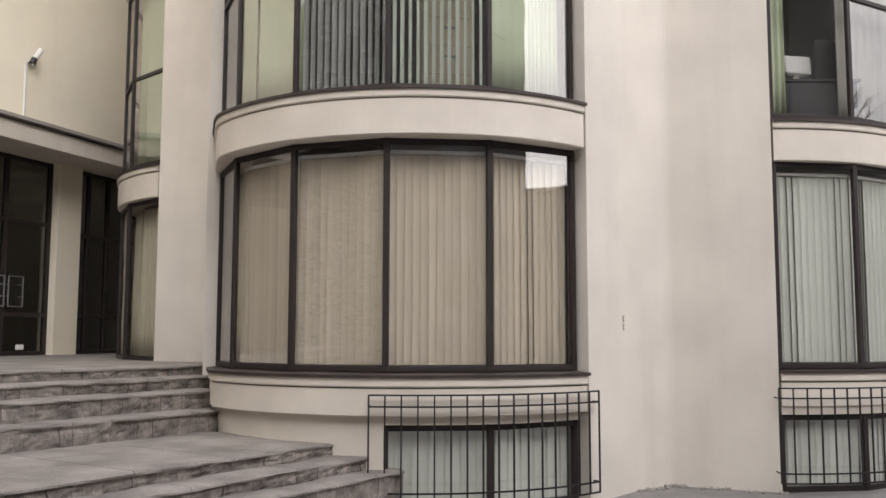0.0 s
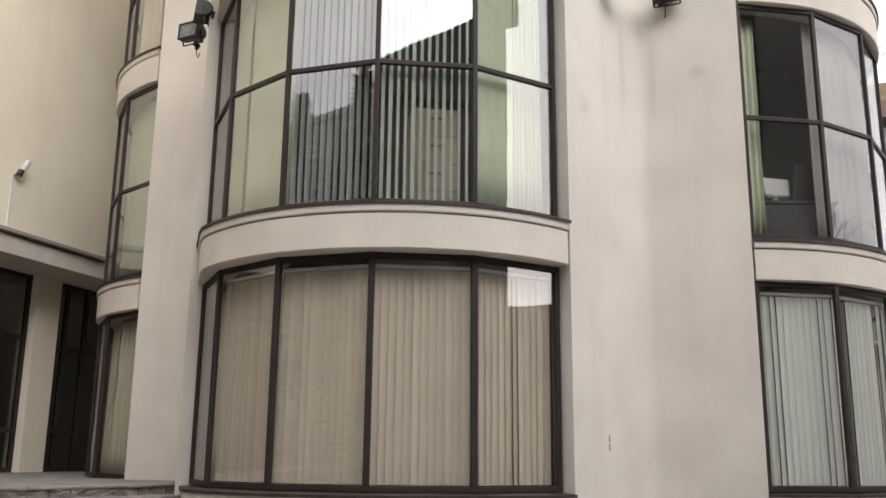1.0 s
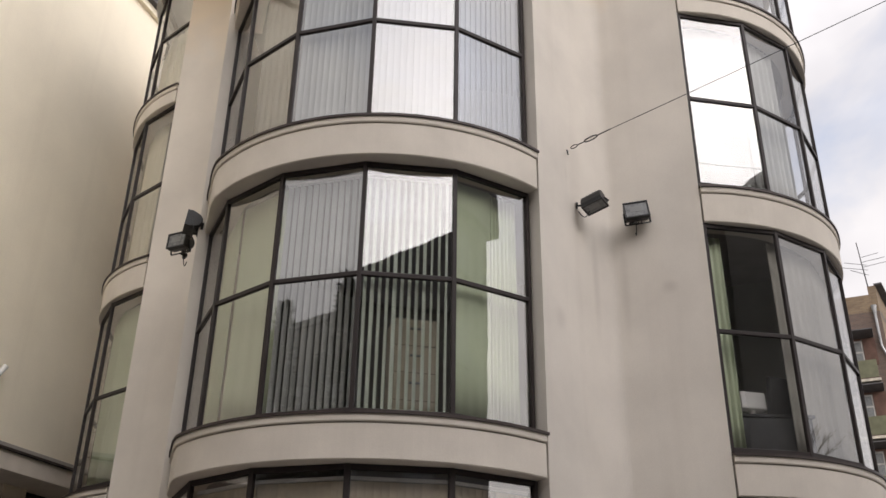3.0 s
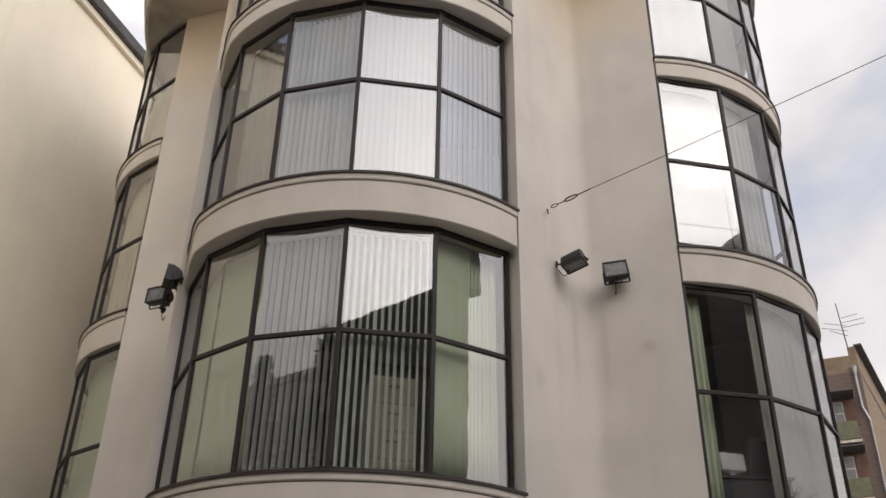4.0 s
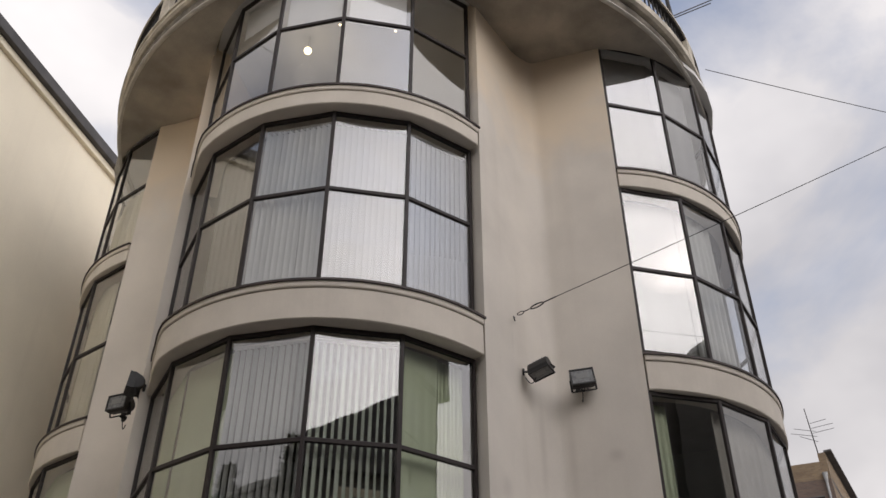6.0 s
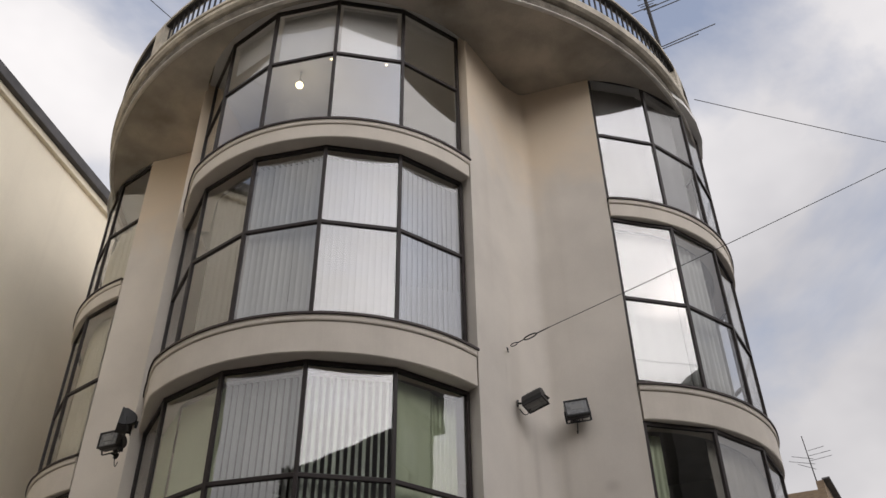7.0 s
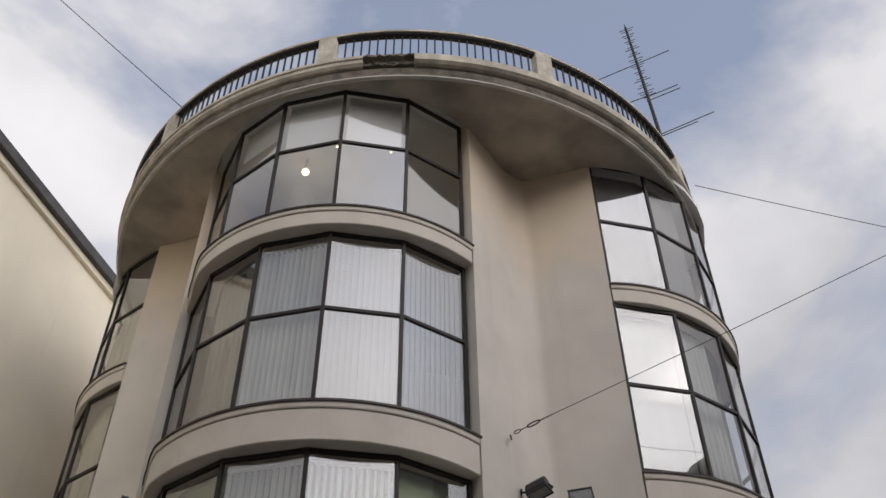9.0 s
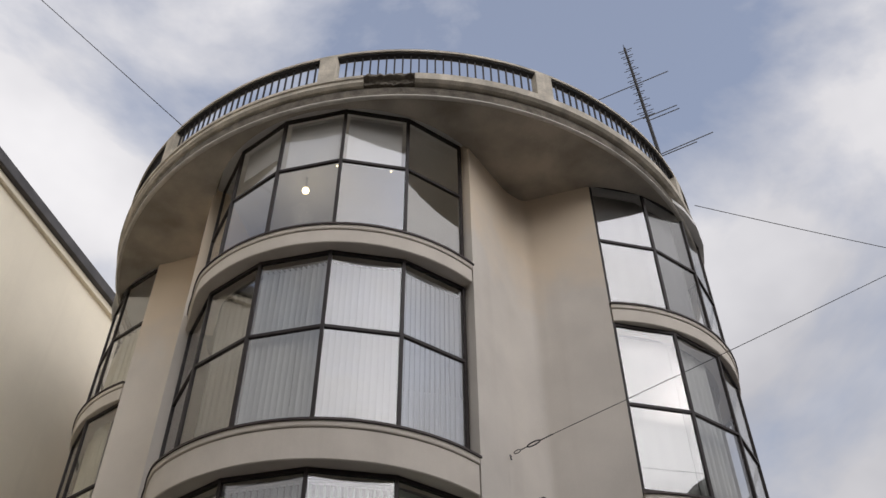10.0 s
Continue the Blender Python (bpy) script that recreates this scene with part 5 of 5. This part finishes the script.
def plain_house(name, x0, x1, y0, y1, h, roof_rise, wallm, label):
    th = empty(name, label, "house", at=((x0 + x1) / 2, (y0 + y1) / 2, 0))
    inv = Matrix.Translation(th.location).inverted()
    part("wall", prism([(x0, y0), (x1, y0), (x1, y1), (x0, y1)], -0.1, h), wallm, th).data.transform(inv)
    bm = bmesh.new()
    n = 14
    lines = []
    for i in range(n + 1):
        s = i / n
        x = x0 - 0.3 + (x1 - x0 + 0.6) * s
        z = h + roof_rise * math.sin(s * math.pi * 0.5)
        lines.append([bm.verts.new(v) for v in ((x, y0 - 0.3, h - 0.02), (x, y1 + 0.3, h - 0.02), (x, y1 + 0.3, z + 0.15), (x, y0 - 0.3, z + 0.15))])
    for p, q in zip(lines[:-1], lines[1:]):
        for j in range(4):
            bm.faces.new((p[j], p[(j + 1) % 4], q[(j + 1) % 4], q[j]))
    bm.faces.new(lines[0])
    bm.faces.new(lines[-1][::-1])
    part("roof", bm, ROOF, th).data.transform(inv)
    cnt = int((x1 - x0) / 2.6)
    for fl in range(int(h / 3.2)):
        for i in range(cnt):
            x = x0 + (x1 - x0) * (i + 0.5) / cnt
            w = part("window", box(Matrix.Translation((x, y1 + 0.02, 1.9 + 3.2 * fl)), 1.3, 0.1, 1.6, 0.01), ROOM_DARK, th)
            w.data.transform(inv)
            g = part("pane", box(Matrix.Translation((0, 0.055, 0)), 1.1, 0.01, 1.4), LAMP_GLASS, w)
            g.data.transform(inv @ Matrix.Translation((x, y1 + 0.02, 1.9 + 3.2 * fl)))
    return th


plain_house("house", 0.8, 14.4, -26, -14, 14.54, 5.7, DARK_RENDER, "dark rendered house across the yard, mirrored in the panes")
plain_house("house", -44, 0.2, -30, -18, 19.1, 0.3, DARK_RENDER, "dark rendered house across the yard, mirrored in the panes")
plain_house("house", 14.6, 23, -16, -4.6, 15.6, 0.3, DARK_RENDER, "dark rendered house beside the yard, mirrored in the panes")
plain_house("house", 14.6, 18.7, -4.1, 0.61, 16.1, 1.9, DARK_RENDER, "tall narrow dark house beside the yard, mirrored in the panes")


plain_house("house", 27, 40, -12, 18, 7.6, 0.4, DARK_RENDER, "low dark house beside the yard, mirrored in the panes")


def conifer(x, y, h, seed):
    rnd = random.Random(seed)
    th = empty("conifer", "tall dark spruce with drooping tiers across the yard", "tree", "conifers across the yard", at=(x, y, 0))
    bm = bmesh.new()
    rod(bm, (0, 0, -0.1), (0, 0, h), 0.16, 8, 0.01)
    part("trunk", bm, TRUNK, th)
    bm = bmesh.new()
    for t in range(int(h * 5)):
        z = 1.2 + (h - 1.2) * t / (h * 5)
        r = (h - z) * 0.23 + 0.12
        for b in range(6):
            a = rnd.uniform(0, 6.283)
            rr = r * rnd.uniform(0.6, 1.1)
            for k in range(5):
                s = (k + 1) / 5
                cx, cy, cz = rr * s * math.cos(a), rr * s * math.sin(a), z - 0.25 * rr * s + rnd.uniform(-0.08, 0.08)
                w = 0.16 * (1.2 - s) + 0.06
                da = a + 1.57
                v = [bm.verts.new((cx + w * math.cos(da), cy + w * math.sin(da), cz - 0.08)), bm.verts.new((cx - w * math.cos(da), cy - w * math.sin(da), cz - 0.1)),
                     bm.verts.new((cx + 0.3 * math.cos(a), cy + 0.3 * math.sin(a), cz - 0.02 + rnd.uniform(-.1, .1)))]
                bm.faces.new(v)
    o = part("crown", bm, LEAF, th)
    return th


conifer(-15.4, -7.7, 15.6, 1)
conifer(-15.0, -8.6, 15.0, 2)
conifer(-20.0, -9.2, 16.0, 3)
conifer(-17.6, -9.0, 13.0, 4)


def bare_tree(x, y, h, seed):
    rnd = random.Random(seed)
    th = empty("bare_tree", "leafless tree with fine upright branches beside the tower", "tree", "bare trees", at=(x, y, 0))
    segs = []

    def grow(p, d, ln, r, depth):
        q = p + d * ln
        segs.append((p, q, r, r * 0.7, depth))
        if depth == 0:
            return
        for _ in range(3 if depth > 1 else 4):
            ax = Vector((rnd.uniform(-1, 1), rnd.uniform(-1, 1), rnd.uniform(-0.2, 0.6)))
            grow(q.lerp(p, rnd.uniform(0, 0.35)), (d + ax * 0.55).normalized(), ln * rnd.uniform(0.6, 0.8), r * 0.58, depth - 1)
    grow(Vector((0, 0, -0.1)), Vector((0, 0, 1)), h * 0.3, 0.16, 5)
    bm, bl = bmesh.new(), bmesh.new()
    for p, q, r, r2, dp in segs:
        rod(bm if dp > 3 else bl, p, q, max(r, 0.006), 5, max(r2, 0.004))
    part("trunk", bm, TRUNK, th)
    part("crown", bl, TRUNK, th, "fine leafless twigs")
    return th


bare_tree(17.5, 8.5, 11, 5)
bare_tree(20.0, 13.0, 12, 6)

# ---- crumbled plaster at the foot of the wall ----
random.seed(11)
bm = bmesh.new()
for i in range(90):
    near = i % 3
    if near:
        q = FOLD_A.lerp(FOLD_B, random.uniform(-0.5, 1.4)) + Vector((random.gauss(0.02, 0.04), -0.05 - abs(random.gauss(0, 0.05))))
    else:
        q = FOLD_B.lerp(Vector(jamb("right", 0, BAND_R["right"])), random.random()) + Vector((0.03, -0.05 - abs(random.gauss(0, 0.04))))
    r = random.uniform(0.006, 0.022)
    add_box(bm, pose(q.x, q.y, r * 0.5, random.uniform(0, 60), random.uniform(0, 60), random.uniform(0, 180)), r * 2, r * 1.4, r, 0.0)
tagged(obj("plaster_rubble", bm, PLASTER_GREY), "crumbs of fallen plaster along the wall's foot", "rubble", kind="stuff")
